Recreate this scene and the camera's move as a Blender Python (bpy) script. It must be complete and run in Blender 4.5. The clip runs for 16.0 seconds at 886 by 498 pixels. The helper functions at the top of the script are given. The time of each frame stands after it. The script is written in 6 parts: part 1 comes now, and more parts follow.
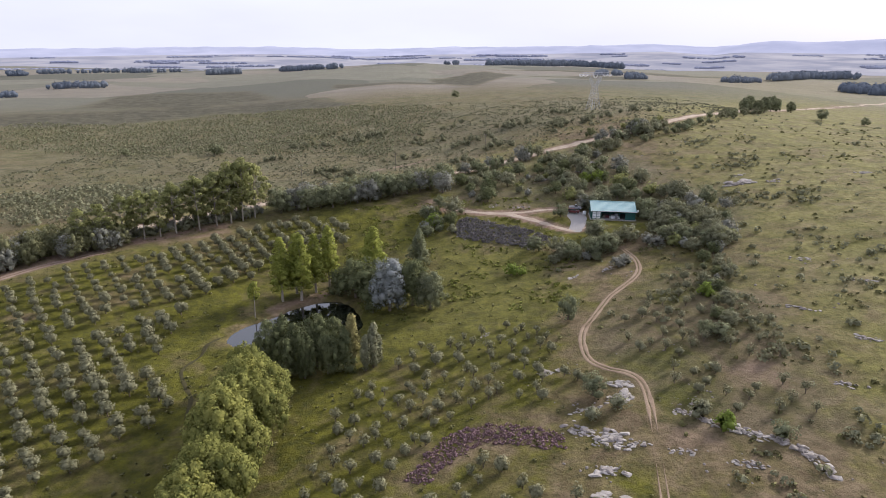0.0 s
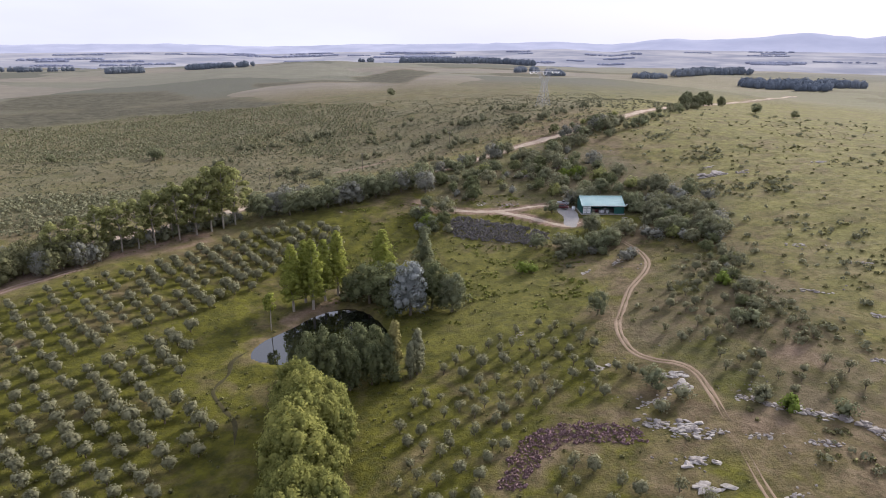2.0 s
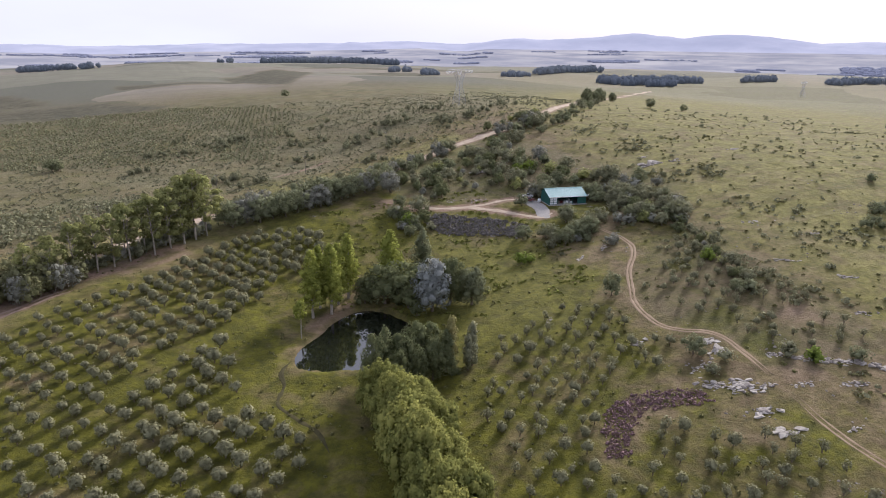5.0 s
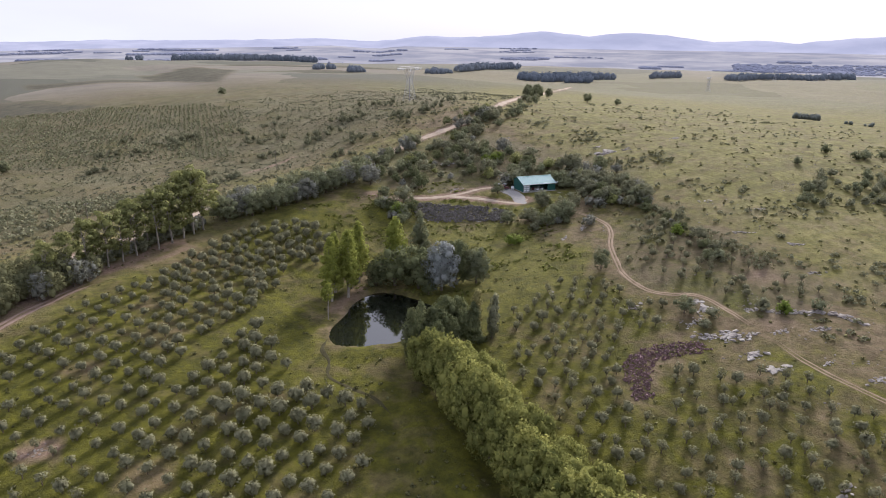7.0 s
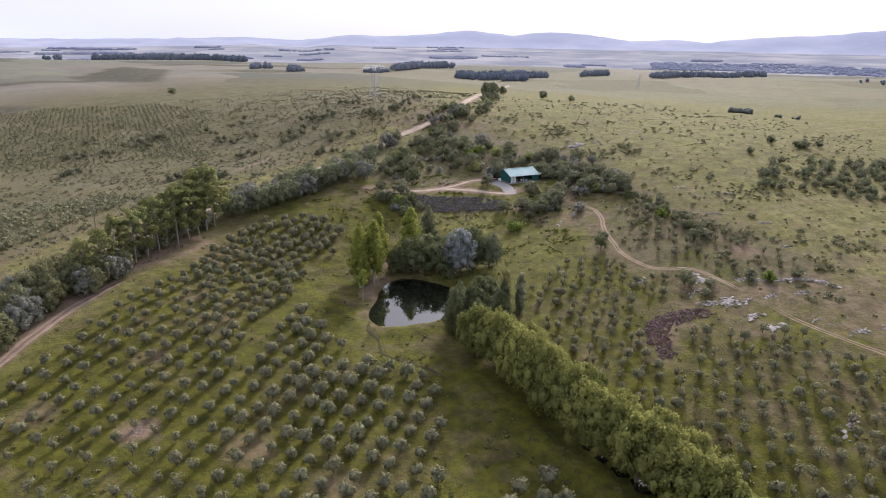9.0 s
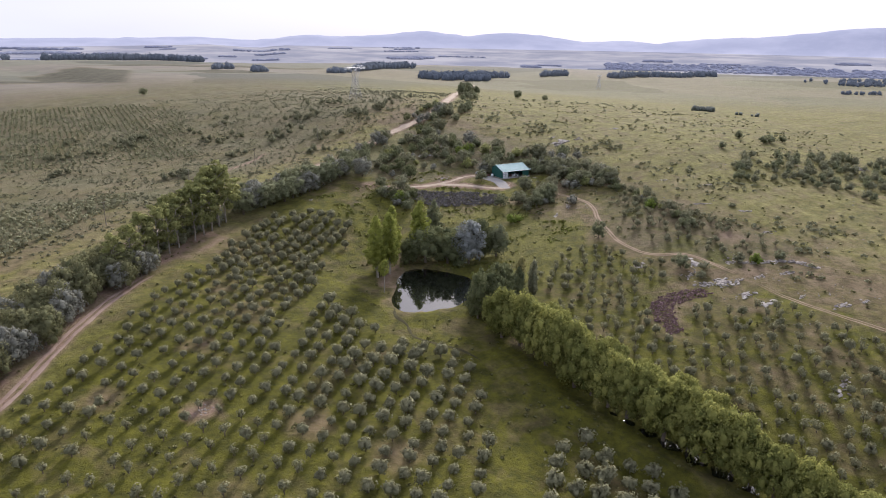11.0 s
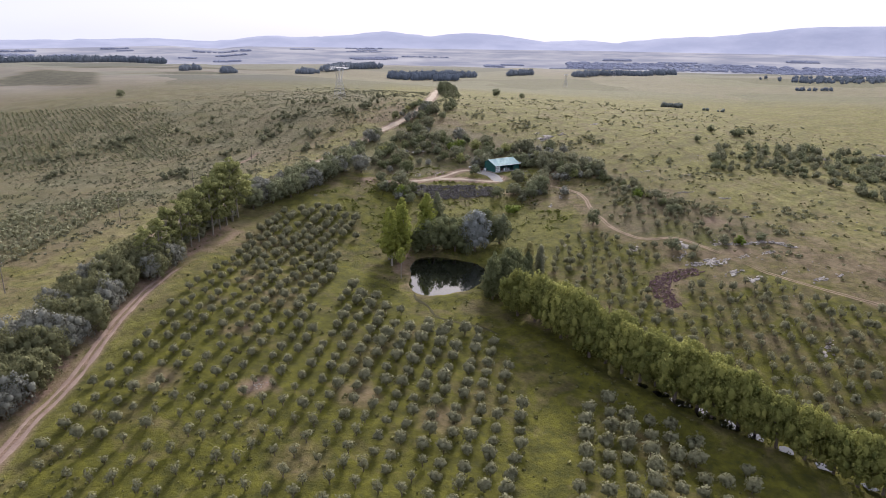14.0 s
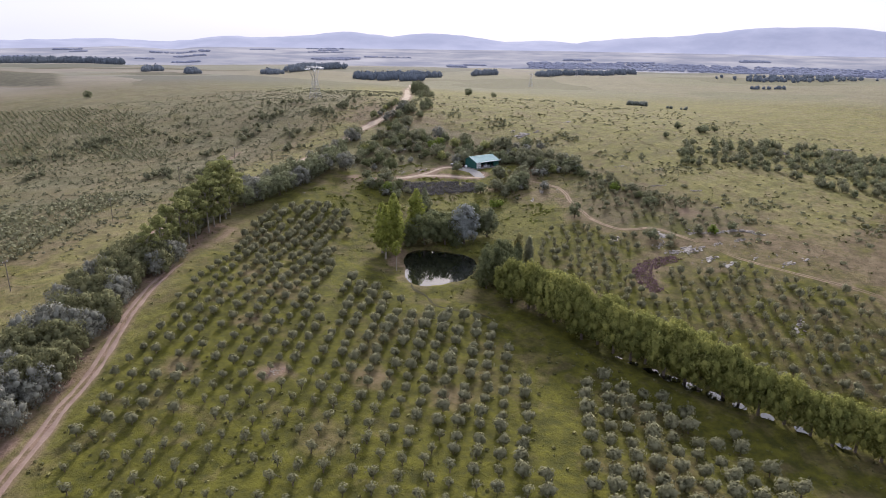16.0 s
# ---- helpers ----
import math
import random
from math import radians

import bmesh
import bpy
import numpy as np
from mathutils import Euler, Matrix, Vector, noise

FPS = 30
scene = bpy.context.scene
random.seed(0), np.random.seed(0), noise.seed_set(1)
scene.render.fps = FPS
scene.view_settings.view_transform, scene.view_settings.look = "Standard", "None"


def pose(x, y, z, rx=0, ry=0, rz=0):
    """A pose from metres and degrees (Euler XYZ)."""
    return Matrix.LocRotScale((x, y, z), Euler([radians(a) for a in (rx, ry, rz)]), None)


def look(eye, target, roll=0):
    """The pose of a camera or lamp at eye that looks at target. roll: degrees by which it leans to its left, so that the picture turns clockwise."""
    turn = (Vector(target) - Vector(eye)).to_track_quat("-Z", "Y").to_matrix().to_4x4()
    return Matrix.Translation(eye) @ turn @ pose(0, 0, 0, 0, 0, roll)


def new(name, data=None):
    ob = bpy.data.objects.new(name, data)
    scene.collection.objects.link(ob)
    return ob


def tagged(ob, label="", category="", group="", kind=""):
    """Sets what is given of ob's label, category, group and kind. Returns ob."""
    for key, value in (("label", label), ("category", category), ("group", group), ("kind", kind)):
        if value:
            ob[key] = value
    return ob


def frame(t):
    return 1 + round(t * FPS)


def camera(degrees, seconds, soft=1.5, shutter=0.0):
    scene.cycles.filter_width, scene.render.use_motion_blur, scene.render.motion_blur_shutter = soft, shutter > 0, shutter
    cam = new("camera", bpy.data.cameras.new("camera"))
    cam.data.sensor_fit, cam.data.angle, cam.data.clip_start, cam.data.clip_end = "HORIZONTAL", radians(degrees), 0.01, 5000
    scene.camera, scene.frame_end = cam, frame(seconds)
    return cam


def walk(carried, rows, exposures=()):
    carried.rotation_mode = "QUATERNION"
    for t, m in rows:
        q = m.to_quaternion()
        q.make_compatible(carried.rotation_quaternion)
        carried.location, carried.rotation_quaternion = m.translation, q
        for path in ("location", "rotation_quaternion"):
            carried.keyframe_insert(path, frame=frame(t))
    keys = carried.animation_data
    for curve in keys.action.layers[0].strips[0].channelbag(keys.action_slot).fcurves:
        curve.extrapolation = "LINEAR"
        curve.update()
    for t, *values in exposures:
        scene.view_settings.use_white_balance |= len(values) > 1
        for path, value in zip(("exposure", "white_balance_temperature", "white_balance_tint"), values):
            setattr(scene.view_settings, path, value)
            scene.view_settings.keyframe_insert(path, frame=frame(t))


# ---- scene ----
cam = camera(68.1, 16.0, soft=0.92)
PATH = [
    (0, (-0.689, -3.146, 70.375), (-0.667, -1.239, 69.771), 0.4),
    (0.5, (-7.499, -1.932, 70.364), (-7.411, -0.028, 69.757), 0.4),
    (1, (-14.5, -0.741, 70.345), (-14.344, 1.158, 69.736), 0.4),
    (1.5, (-21.673, 0.432, 70.329), (-21.45, 2.324, 69.719), 0.4),
    (2, (-28.891, 1.821, 70.282), (-28.6, 3.704, 69.673), 0.5),
    (2.5, (-36.021, 3.51, 70.234), (-35.663, 5.382, 69.625), 0.5),
    (3, (-43.06, 5.446, 70.21), (-42.635, 7.303, 69.602), 0.5),
    (3.5, (-49.774, 7.433, 70.251), (-49.284, 9.274, 69.643), 0.4),
    (4, (-56.13, 8.741, 70.359), (-55.573, 10.564, 69.752), 0.5),
    (4.2, (-58.78, 8.85, 70.382), (-58.195, 10.663, 69.776), 0.5),
    (6.3, (-88.737, 5.325, 70.768), (-87.88, 7.026, 70.158), 0.8),
    (6.5, (-91.641, 5.167, 70.766), (-90.764, 6.857, 70.156), 0.8),
    (7, (-99.033, 5.048, 70.711), (-98.106, 6.711, 70.1), 0.8),
    (7.5, (-106.488, 5.195, 70.693), (-105.512, 6.83, 70.081), 0.8),
    (8, (-113.948, 5.67, 70.74), (-112.925, 7.276, 70.128), 0.9),
    (8.5, (-121.459, 6.43, 70.794), (-120.391, 8.007, 70.183), 0.9),
    (9, (-128.612, 7.3, 70.866), (-127.503, 8.848, 70.255), 0.9),
    (9.2, (-131.028, 7.543, 70.881), (-129.908, 9.084, 70.27), 0.7),
    (11.3, (-151.387, 8.868, 71.012), (-150.157, 10.324, 70.405), 1.0),
    (11.5, (-152.949, 8.908, 71.001), (-151.709, 10.355, 70.395), 0.9),
    (12, (-156.115, 8.881, 70.951), (-154.857, 10.313, 70.345), 0.9),
    (12.5, (-159.188, 8.704, 70.919), (-157.918, 10.125, 70.312), 0.9),
    (13, (-162.242, 8.613, 70.903), (-160.963, 10.026, 70.297), 0.8),
    (13.5, (-165.369, 8.524, 70.884), (-164.086, 9.933, 70.278), 0.8),
    (14, (-168.517, 8.468, 70.884), (-167.221, 9.866, 70.278), 0.8),
    (14.5, (-171.729, 8.525, 70.892), (-170.411, 9.902, 70.287), 0.8),
    (15, (-174.936, 8.589, 70.911), (-173.598, 9.947, 70.306), 0.8),
    (15.5, (-178.136, 8.606, 70.921), (-176.779, 9.945, 70.316), 0.8),
    (16, (-181.345, 8.653, 70.959), (-179.97, 9.974, 70.355), 0.8),
]
walk(cam, [(t, look(eye, target, roll)) for t, eye, target, roll in PATH], exposures=((0.0, 0.31, 5850, 17), (16.0, 0.31, 5850, 17)))

# ---- world, sun, exposure ----
SUN_AZ, SUN_EL = radians(52), radians(27)          # counted from +y towards +x
sun_dir = Vector((math.sin(SUN_AZ) * math.cos(SUN_EL), math.cos(SUN_AZ) * math.cos(SUN_EL), math.sin(SUN_EL)))
world = bpy.data.worlds.new("sky")
scene.world = world
world.use_nodes = True
wn, wl = world.node_tree.nodes, world.node_tree.links
wn.clear()
w_out = wn.new("ShaderNodeOutputWorld")
w_sky = wn.new("ShaderNodeTexSky")
w_sky.sky_type = "NISHITA"
w_sky.sun_disc = False
w_sky.sun_elevation, w_sky.sun_rotation = SUN_EL, SUN_AZ
w_sky.dust_density, w_sky.ozone_density, w_sky.air_density = 3.0, 1.0, 1.0
w_bg = wn.new("ShaderNodeBackground")
w_bg.inputs["Strength"].default_value = 0.10
# thin high cloud drawn over the clear sky
w_co = wn.new("ShaderNodeTexCoord")
w_map = wn.new("ShaderNodeMapping")
w_map.inputs["Scale"].default_value = (1.2, 1.2, 5.0)
w_noise = wn.new("ShaderNodeTexNoise")
w_noise.inputs["Scale"].default_value = 1.6
w_noise.inputs["Detail"].default_value = 5.0
w_ramp = wn.new("ShaderNodeValToRGB")
w_ramp.color_ramp.elements[0].position, w_ramp.color_ramp.elements[0].color = 0.3, (0.80, 0.80, 0.80, 1)
w_ramp.color_ramp.elements[1].position, w_ramp.color_ramp.elements[1].color = 0.62, (0.97, 0.97, 0.97, 1)
w_mix = wn.new("ShaderNodeMix")
w_mix.data_type = "RGBA"
w_mix.inputs["B"].default_value = (8.1, 8.06, 8.5, 1)
wl.new(w_co.outputs["Generated"], w_map.inputs["Vector"])
wl.new(w_map.outputs["Vector"], w_noise.inputs["Vector"])
wl.new(w_noise.outputs["Fac"], w_ramp.inputs["Fac"])
w_sep = wn.new("ShaderNodeSeparateXYZ")
wl.new(w_co.outputs["Generated"], w_sep.inputs["Vector"])
w_el = wn.new("ShaderNodeMapRange")
w_el.interpolation_type = "SMOOTHSTEP"
for w_name, w_value in (("From Min", 0.08), ("From Max", 0.75), ("To Min", 1.0), ("To Max", 0.68)):
    w_el.inputs[w_name].default_value = w_value
wl.new(w_sep.outputs["Z"], w_el.inputs["Value"])
w_mul = wn.new("ShaderNodeMath")
w_mul.operation = "MULTIPLY"
wl.new(w_ramp.outputs["Color"], w_mul.inputs[0])
wl.new(w_el.outputs["Result"], w_mul.inputs[1])
wl.new(w_mul.outputs[0], w_mix.inputs["Factor"])
wl.new(w_sky.outputs["Color"], w_mix.inputs["A"])
wl.new(w_mix.outputs["Result"], w_bg.inputs["Color"])
wl.new(w_bg.outputs["Background"], w_out.inputs["Surface"])

sun_data = bpy.data.lights.new("sun", "SUN")
sun_data.energy, sun_data.angle, sun_data.color = 4.4, radians(12), (1.0, 0.91, 0.76)
sun = new("sun", sun_data)
sun.matrix_world = look(sun_dir * 100, (0, 0, 0))
scene.view_settings.exposure = 0.0

# ---- shape of the land: a smooth sheet through a few heights, west to east and south to north ----
XN = np.array([-450, -160, -95, -45, 5, 60, 130, 250, 550.0])
YN = np.array([0, 45, 90, 135, 185, 240, 320, 480, 800, 1500.0])
HEIGHTS = np.array([
    [4.1, 3.9, 3.4, 2.7, 2.1, 2.0, 0.2, 0.0, -2.3, -8.0],
    [-0.4, -2.2, -1.8, 0.8, 4.3, 6.0, 3.5, 0.8, 5.8, 12.9],
    [-5.7, -4.3, -3.5, 1.2, 6.4, 8.4, 5.3, 7.7, 10.9, 16.5],
    [-11.7, -8.2, -4.2, -0.6, 2.1, 10.4, 8.6, 13.1, 15.0, 17.0],
    [-8.6, -1.2, 1.5, 2.3, 5.5, 13.6, 14.3, 19.2, 16.2, 15.7],
    [-2.1, 3.8, 6.8, 10.6, 12.1, 17.6, 25.9, 25.5, 22.2, 14.9],
    [2.8, 5.9, 10.3, 16.0, 22.1, 25.3, 31.8, 29.4, 23.9, 14.1],
    [5.0, 7.0, 10.9, 15.6, 21.3, 24.4, 26.8, 24.8, 21.7, 12.9],
    [7.9, 6.2, 5.0, 7.2, 9.7, 9.6, 7.1, 5.8, 3.7, 7.9],
])


def moments(n):
    k, h = len(n), np.diff(n)
    A, B = np.zeros((k, k)), np.zeros((k, k))
    A[0, 0] = A[-1, -1] = 1
    for i in range(1, k - 1):
        A[i, i - 1], A[i, i], A[i, i + 1] = h[i - 1] / 6, (h[i - 1] + h[i]) / 3, h[i] / 6
        B[i, i - 1], B[i, i], B[i, i + 1] = 1 / h[i - 1], -1 / h[i - 1] - 1 / h[i], 1 / h[i]
    return np.linalg.solve(A, B)


MX, MY = moments(XN), moments(YN)


def basis(n, M, v):
    v = np.clip(np.asarray(v, float), n[0], n[-1])
    i = np.clip(np.searchsorted(n, v) - 1, 0, len(n) - 2)
    h = n[i + 1] - n[i]
    a = (n[i + 1] - v) / h
    b = 1 - a
    I = np.eye(len(n))
    return (a[..., None] * I[i] + b[..., None] * I[i + 1] + ((a**3 - a) * h * h / 6)[..., None] * M[i]
            + ((b**3 - b) * h * h / 6)[..., None] * M[i + 1])


def smooth(a, b, v):
    s = np.clip((v - a) / (b - a), 0, 1)
    return s * s * (3 - 2 * s)


def waves(x, y, size, seed=0):
    """A cheap, smooth, uneven field in -1..1."""
    r = np.random.RandomState(seed)
    out = np.zeros(np.broadcast(x, y).shape)
    for k in range(7):
        a, p, f = r.uniform(0, 6.283), r.uniform(0, 6.283), 2 * math.pi / (size * r.uniform(0.5, 1.9))
        out = out + np.sin((np.cos(a) * x + np.sin(a) * y) * f + p + 1.3 * np.sin((np.sin(a) * x - np.cos(a) * y) * f * 0.6 + p * 2))
    return out / 4.2


def poly_dist(x, y, pts, closed=True):
    """Distance to a polyline, negative inside when it is closed."""
    x, y = np.asarray(x, float), np.asarray(y, float)
    best, inside = np.full(x.shape, 1e9), np.zeros(x.shape, bool)
    n = len(pts)
    for k in range(n if closed else n - 1):
        (ax, ay), (bx, by) = pts[k], pts[(k + 1) % n]
        dx, dy = bx - ax, by - ay
        t = np.clip(((x - ax) * dx + (y - ay) * dy) / (dx * dx + dy * dy), 0, 1)
        best = np.minimum(best, np.hypot(x - ax - t * dx, y - ay - t * dy))
        if closed:
            cross = ((ay > y) != (by > y)) & (x < (bx - ax) * (y - ay) / (by - ay + 1e-12) + ax)
            inside ^= cross
    return np.where(inside, -best, best) if closed else best


def rounded(pts, closed=True, steps=6):
    """A Catmull-Rom curve through a few plan points."""
    out, n = [], len(pts)
    for k in range(n if closed else n - 1):
        p = [Vector(pts[(k + d) % n] if closed else pts[min(max(k + d, 0), n - 1)]) for d in (-1, 0, 1, 2)]
        for s in range(steps):
            t = s / steps
            q = 0.5 * (2 * p[1] + (p[2] - p[0]) * t + (2 * p[0] - 5 * p[1] + 4 * p[2] - p[3]) * t * t + (3 * p[1] - p[0] - 3 * p[2] + p[3]) * t**3)
            out.append((q.x, q.y))
    if not closed:
        out.append(tuple(pts[-1]))
    return out


POND = rounded([(-51.6, 145.6), (-48.8, 152), (-43, 158), (-38, 164.5), (-31, 169.5), (-25, 167), (-21, 159), (-20, 151), (-25, 143.5), (-36, 138), (-45, 139.4), (-50.2, 142.2)])
CREEK = rounded([(-40.6, 92), (-40.6, 84), (-40.2, 74), (-39.6, 64), (-39.2, 55), (-38.4, 45), (-37.6, 34), (-36.5, 20)], closed=False)
HOUSE = (59.0, 214.8)
TRACK_EAST = rounded([(36, 40), (34, 58), (33.4, 73), (35, 83), (38.3, 98.5), (39.8, 107), (40.0, 112.8), (38.3, 116), (34.8, 118.4), (32.3, 122.5), (32.2, 130), (34, 136.5), (37.3, 142), (44, 152.5), (51.4, 160.5), (55.3, 167), (56.6, 176), (55, 186)], closed=False)
DRIVE = rounded([(3, 228.5), (9, 226), (17, 223), (25, 221), (33, 213.5), (39.5, 207), (44, 203.2), (49, 204)], closed=False)
DRIVE_UPPER = rounded([(19, 222.4), (25, 222), (33, 221.8), (42, 222.5), (48, 219)], closed=False)
ROAD = rounded([(-240, 80), (-190, 128), (-165, 157), (-147, 175), (-131, 191), (-114, 208), (-75, 241), (-52, 254), (-20, 271), (20, 286), (47, 297), (69, 304), (90, 312), (110, 327), (150, 365), (190, 408), (255, 478), (325, 553), (450, 680), (580, 822)], closed=False)
TRACK_WEST = rounded([(-205, 80), (-180, 108), (-165, 125), (-153, 138.5), (-141, 151), (-126.5, 169.5), (-110, 186.5), (-94, 199.5), (-78, 212), (-57, 226.5), (-42, 236)], closed=False)
CREEK_LEVEL = lambda y: -9.3 + (np.clip(y, 20, 90) - 20) * 0.062


def land(x, y):
    """Height of the ground."""
    x, y = np.asarray(x, float), np.asarray(y, float)
    z = np.einsum("...i,ij,...j->...", basis(XN, MX, x), HEIGHTS, basis(YN, MY, y))
    r = np.hypot(x + 60, y - 150)
    z = z + 0.22 * waves(x, y, 17, 3) * smooth(0, 40, r) + 0.5 * waves(x, y, 60, 5) * smooth(150, 400, r) + 2.5 * waves(x, y, 330, 8) * smooth(450, 1100, r)
    far = smooth(1500, 2600, r)
    z = z * (1 - far) + far * (-34 + 5 * waves(x, y, 900, 9))
    near = (np.abs(x + 37) < 40) & (np.abs(y - 154) < 40)
    if near.any():
        d = poly_dist(x[near], y[near], POND) if x.ndim else poly_dist(x, y, POND)
        zz = z[near] if x.ndim else z
        bank = np.maximum(zz, 0.3 + 0.04 * np.clip(d, 0, 10))
        zz = zz + (bank - zz) * (1 - smooth(3, 9, d))
        zz = zz * smooth(-2.5, 1.2, d) + (1 - smooth(-2.5, 1.2, d)) * (-1.6)
        if x.ndim:
            z[near] = zz
        else:
            z = zz
    bed = (np.abs(x + 38) < 14) & (y > 14) & (y < 96)
    if bed.any():
        d = poly_dist(x[bed], y[bed], CREEK, False) if x.ndim else poly_dist(x, y, CREEK, False)
        zz, yy = (z[bed], y[bed]) if x.ndim else (z, y)
        k = 1 - smooth(1.0, 6.0, d)
        zz = zz * (1 - k) + k * (CREEK_LEVEL(yy) - 0.5)
        if x.ndim:
            z[bed] = zz
        else:
            z = zz
    hx, hy = x - HOUSE[0], y - HOUSE[1]
    k = 1 - smooth(9, 20, np.hypot(hx, hy * 1.2))
    return z * (1 - k) + k * 13.2


def gz(x, y):
    return float(land(np.array([x]), np.array([y]))[0])


# ---- materials ----
def nodes_of(name):
    m = bpy.data.materials.new(name)
    m.use_nodes = True
    n, l = m.node_tree.nodes, m.node_tree.links
    return m, n, l, n["Principled BSDF"], n["Material Output"]


def mix_rgb(n, l, fac, a, b, blend="MIX"):
    k = n.new("ShaderNodeMix")
    k.data_type, k.blend_type = "RGBA", blend
    for socket, v in (("Factor", fac), ("A", a), ("B", b)):
        if isinstance(v, (int, float)):
            k.inputs[socket].default_value = v
        elif isinstance(v, tuple):
            k.inputs[socket].default_value = (*v, 1)
        else:
            l.new(v, k.inputs[socket])
    return k.outputs["Result"]


def noise_of(n, l, scale, detail=4.0, rough=0.55, vector=None, distort=0.0):
    k = n.new("ShaderNodeTexNoise")
    k.inputs["Scale"].default_value, k.inputs["Detail"].default_value = scale, detail
    k.inputs["Roughness"].default_value, k.inputs["Distortion"].default_value = rough, distort
    if vector is not None:
        l.new(vector, k.inputs["Vector"])
    return k.outputs["Fac"]


def ramp_of(n, l, fac, lo, hi, a=0.0, b=1.0):
    k = n.new("ShaderNodeMapRange")
    k.inputs["From Min"].default_value, k.inputs["From Max"].default_value = lo, hi
    k.inputs["To Min"].default_value, k.inputs["To Max"].default_value = a, b
    l.new(fac, k.inputs["Value"])
    return k.outputs["Result"]


def math_of(n, l, op, a, b):
    k = n.new("ShaderNodeMath")
    k.operation = op
    for i, v in enumerate((a, b)):
        if isinstance(v, (int, float)):
            k.inputs[i].default_value = v
        else:
            l.new(v, k.inputs[i])
    return k.outputs[0]


def bump_of(n, l, height, strength, distance, bsdf):
    k = n.new("ShaderNodeBump")
    k.inputs["Strength"].default_value, k.inputs["Distance"].default_value = strength, distance
    l.new(height, k.inputs["Height"])
    l.new(k.outputs["Normal"], bsdf.inputs["Normal"])


def place_of(n):
    return n.new("ShaderNodeNewGeometry").outputs["Position"]


def plain(name, colour, rough=0.8, metal=0.0, grain=6.0, amount=0.25, bump=0.0):
    """A surface with uneven tone at two scales."""
    m, n, l, b, o = nodes_of(name)
    p = place_of(n)
    f = noise_of(n, l, grain, 5.0, vector=p)
    g = noise_of(n, l, grain * 0.12, 3.0, vector=p)
    dark = tuple(c * (1 - amount) for c in colour)
    light = tuple(min(c * (1 + amount), 1) for c in colour)
    c = mix_rgb(n, l, ramp_of(n, l, f, 0.3, 0.7), dark, light)
    c = mix_rgb(n, l, ramp_of(n, l, g, 0.35, 0.7, 0, 0.5), c, dark)
    l.new(c, b.inputs["Base Color"])
    b.inputs["Roughness"].default_value, b.inputs["Metallic"].default_value = rough, metal
    if bump:
        bump_of(n, l, f, bump, 0.05, b)
    return m


def foliage(name, dark, light, tip, translucent=0.25, patch=0.3):
    """Leaves: tone varies leaf by leaf, and from tree to tree."""
    m, n, l, b, o = nodes_of(name)
    geo = n.new("ShaderNodeNewGeometry")
    info = n.new("ShaderNodeObjectInfo")
    f = noise_of(n, l, patch, 2.0, vector=geo.outputs["Position"])
    c = mix_rgb(n, l, ramp_of(n, l, geo.outputs["Random Per Island"], 0, 1, 0.15, 0.9), dark, light)
    c = mix_rgb(n, l, ramp_of(n, l, f, 0.42, 0.68, 0, 0.8), c, tip)
    c = mix_rgb(n, l, ramp_of(n, l, info.outputs["Random"], 0, 1, 0, 0.35), c, dark)
    l.new(c, b.inputs["Base Color"])
    b.inputs["Roughness"].default_value = 0.85
    b.inputs["Specular IOR Level"].default_value = 0.06
    t = n.new("ShaderNodeBsdfTranslucent")
    l.new(c, t.inputs["Color"])
    k = n.new("ShaderNodeMixShader")
    k.inputs["Fac"].default_value = translucent
    l.new(b.outputs["BSDF"], k.inputs[1])
    l.new(t.outputs["BSDF"], k.inputs[2])
    l.new(k.outputs["Shader"], o.inputs["Surface"])
    return m


M_OLIVE = foliage("olive_leaf", (0.175, 0.172, 0.1), (0.35, 0.34, 0.21), (0.27, 0.264, 0.158), 0.28)
M_WILLOW = foliage("willow_leaf", (0.09, 0.115, 0.035), (0.495, 0.478, 0.14), (0.395, 0.385, 0.113), 0.42)
M_EUCA = foliage("eucalyptus_leaf", (0.14, 0.158, 0.062), (0.48, 0.482, 0.19), (0.37, 0.372, 0.145), 0.42)
M_BRIGHT = foliage("pond_tree_leaf", (0.16, 0.19, 0.042), (0.5, 0.52, 0.12), (0.4, 0.42, 0.095), 0.42)
M_DARK = foliage("evergreen_leaf", (0.112, 0.126, 0.076), (0.355, 0.368, 0.21), (0.26, 0.272, 0.15), 0.35)
M_ACACIA = foliage("acacia_leaf", (0.11, 0.118, 0.06), (0.31, 0.3, 0.155), (0.225, 0.22, 0.11), 0.3)
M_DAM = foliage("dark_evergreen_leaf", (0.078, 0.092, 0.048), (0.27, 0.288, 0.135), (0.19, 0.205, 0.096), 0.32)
M_SHRUB = foliage("shrub_leaf", (0.138, 0.142, 0.088), (0.38, 0.375, 0.23), (0.282, 0.28, 0.168), 0.3)
M_GREY = foliage("grey_shrub_leaf", (0.15, 0.153, 0.122), (0.385, 0.38, 0.32), (0.28, 0.278, 0.225), 0.2)
M_SILVER = foliage("silver_leaf", (0.17, 0.186, 0.172), (0.46, 0.48, 0.46), (0.33, 0.345, 0.325), 0.15)
M_GOLD = foliage("golden_poplar_leaf", (0.2, 0.185, 0.075), (0.42, 0.38, 0.16), (0.34, 0.3, 0.13), 0.25)
M_LIME = foliage("lime_shrub_leaf", (0.128, 0.178, 0.035), (0.282, 0.344, 0.07), (0.211, 0.261, 0.049), 0.25)
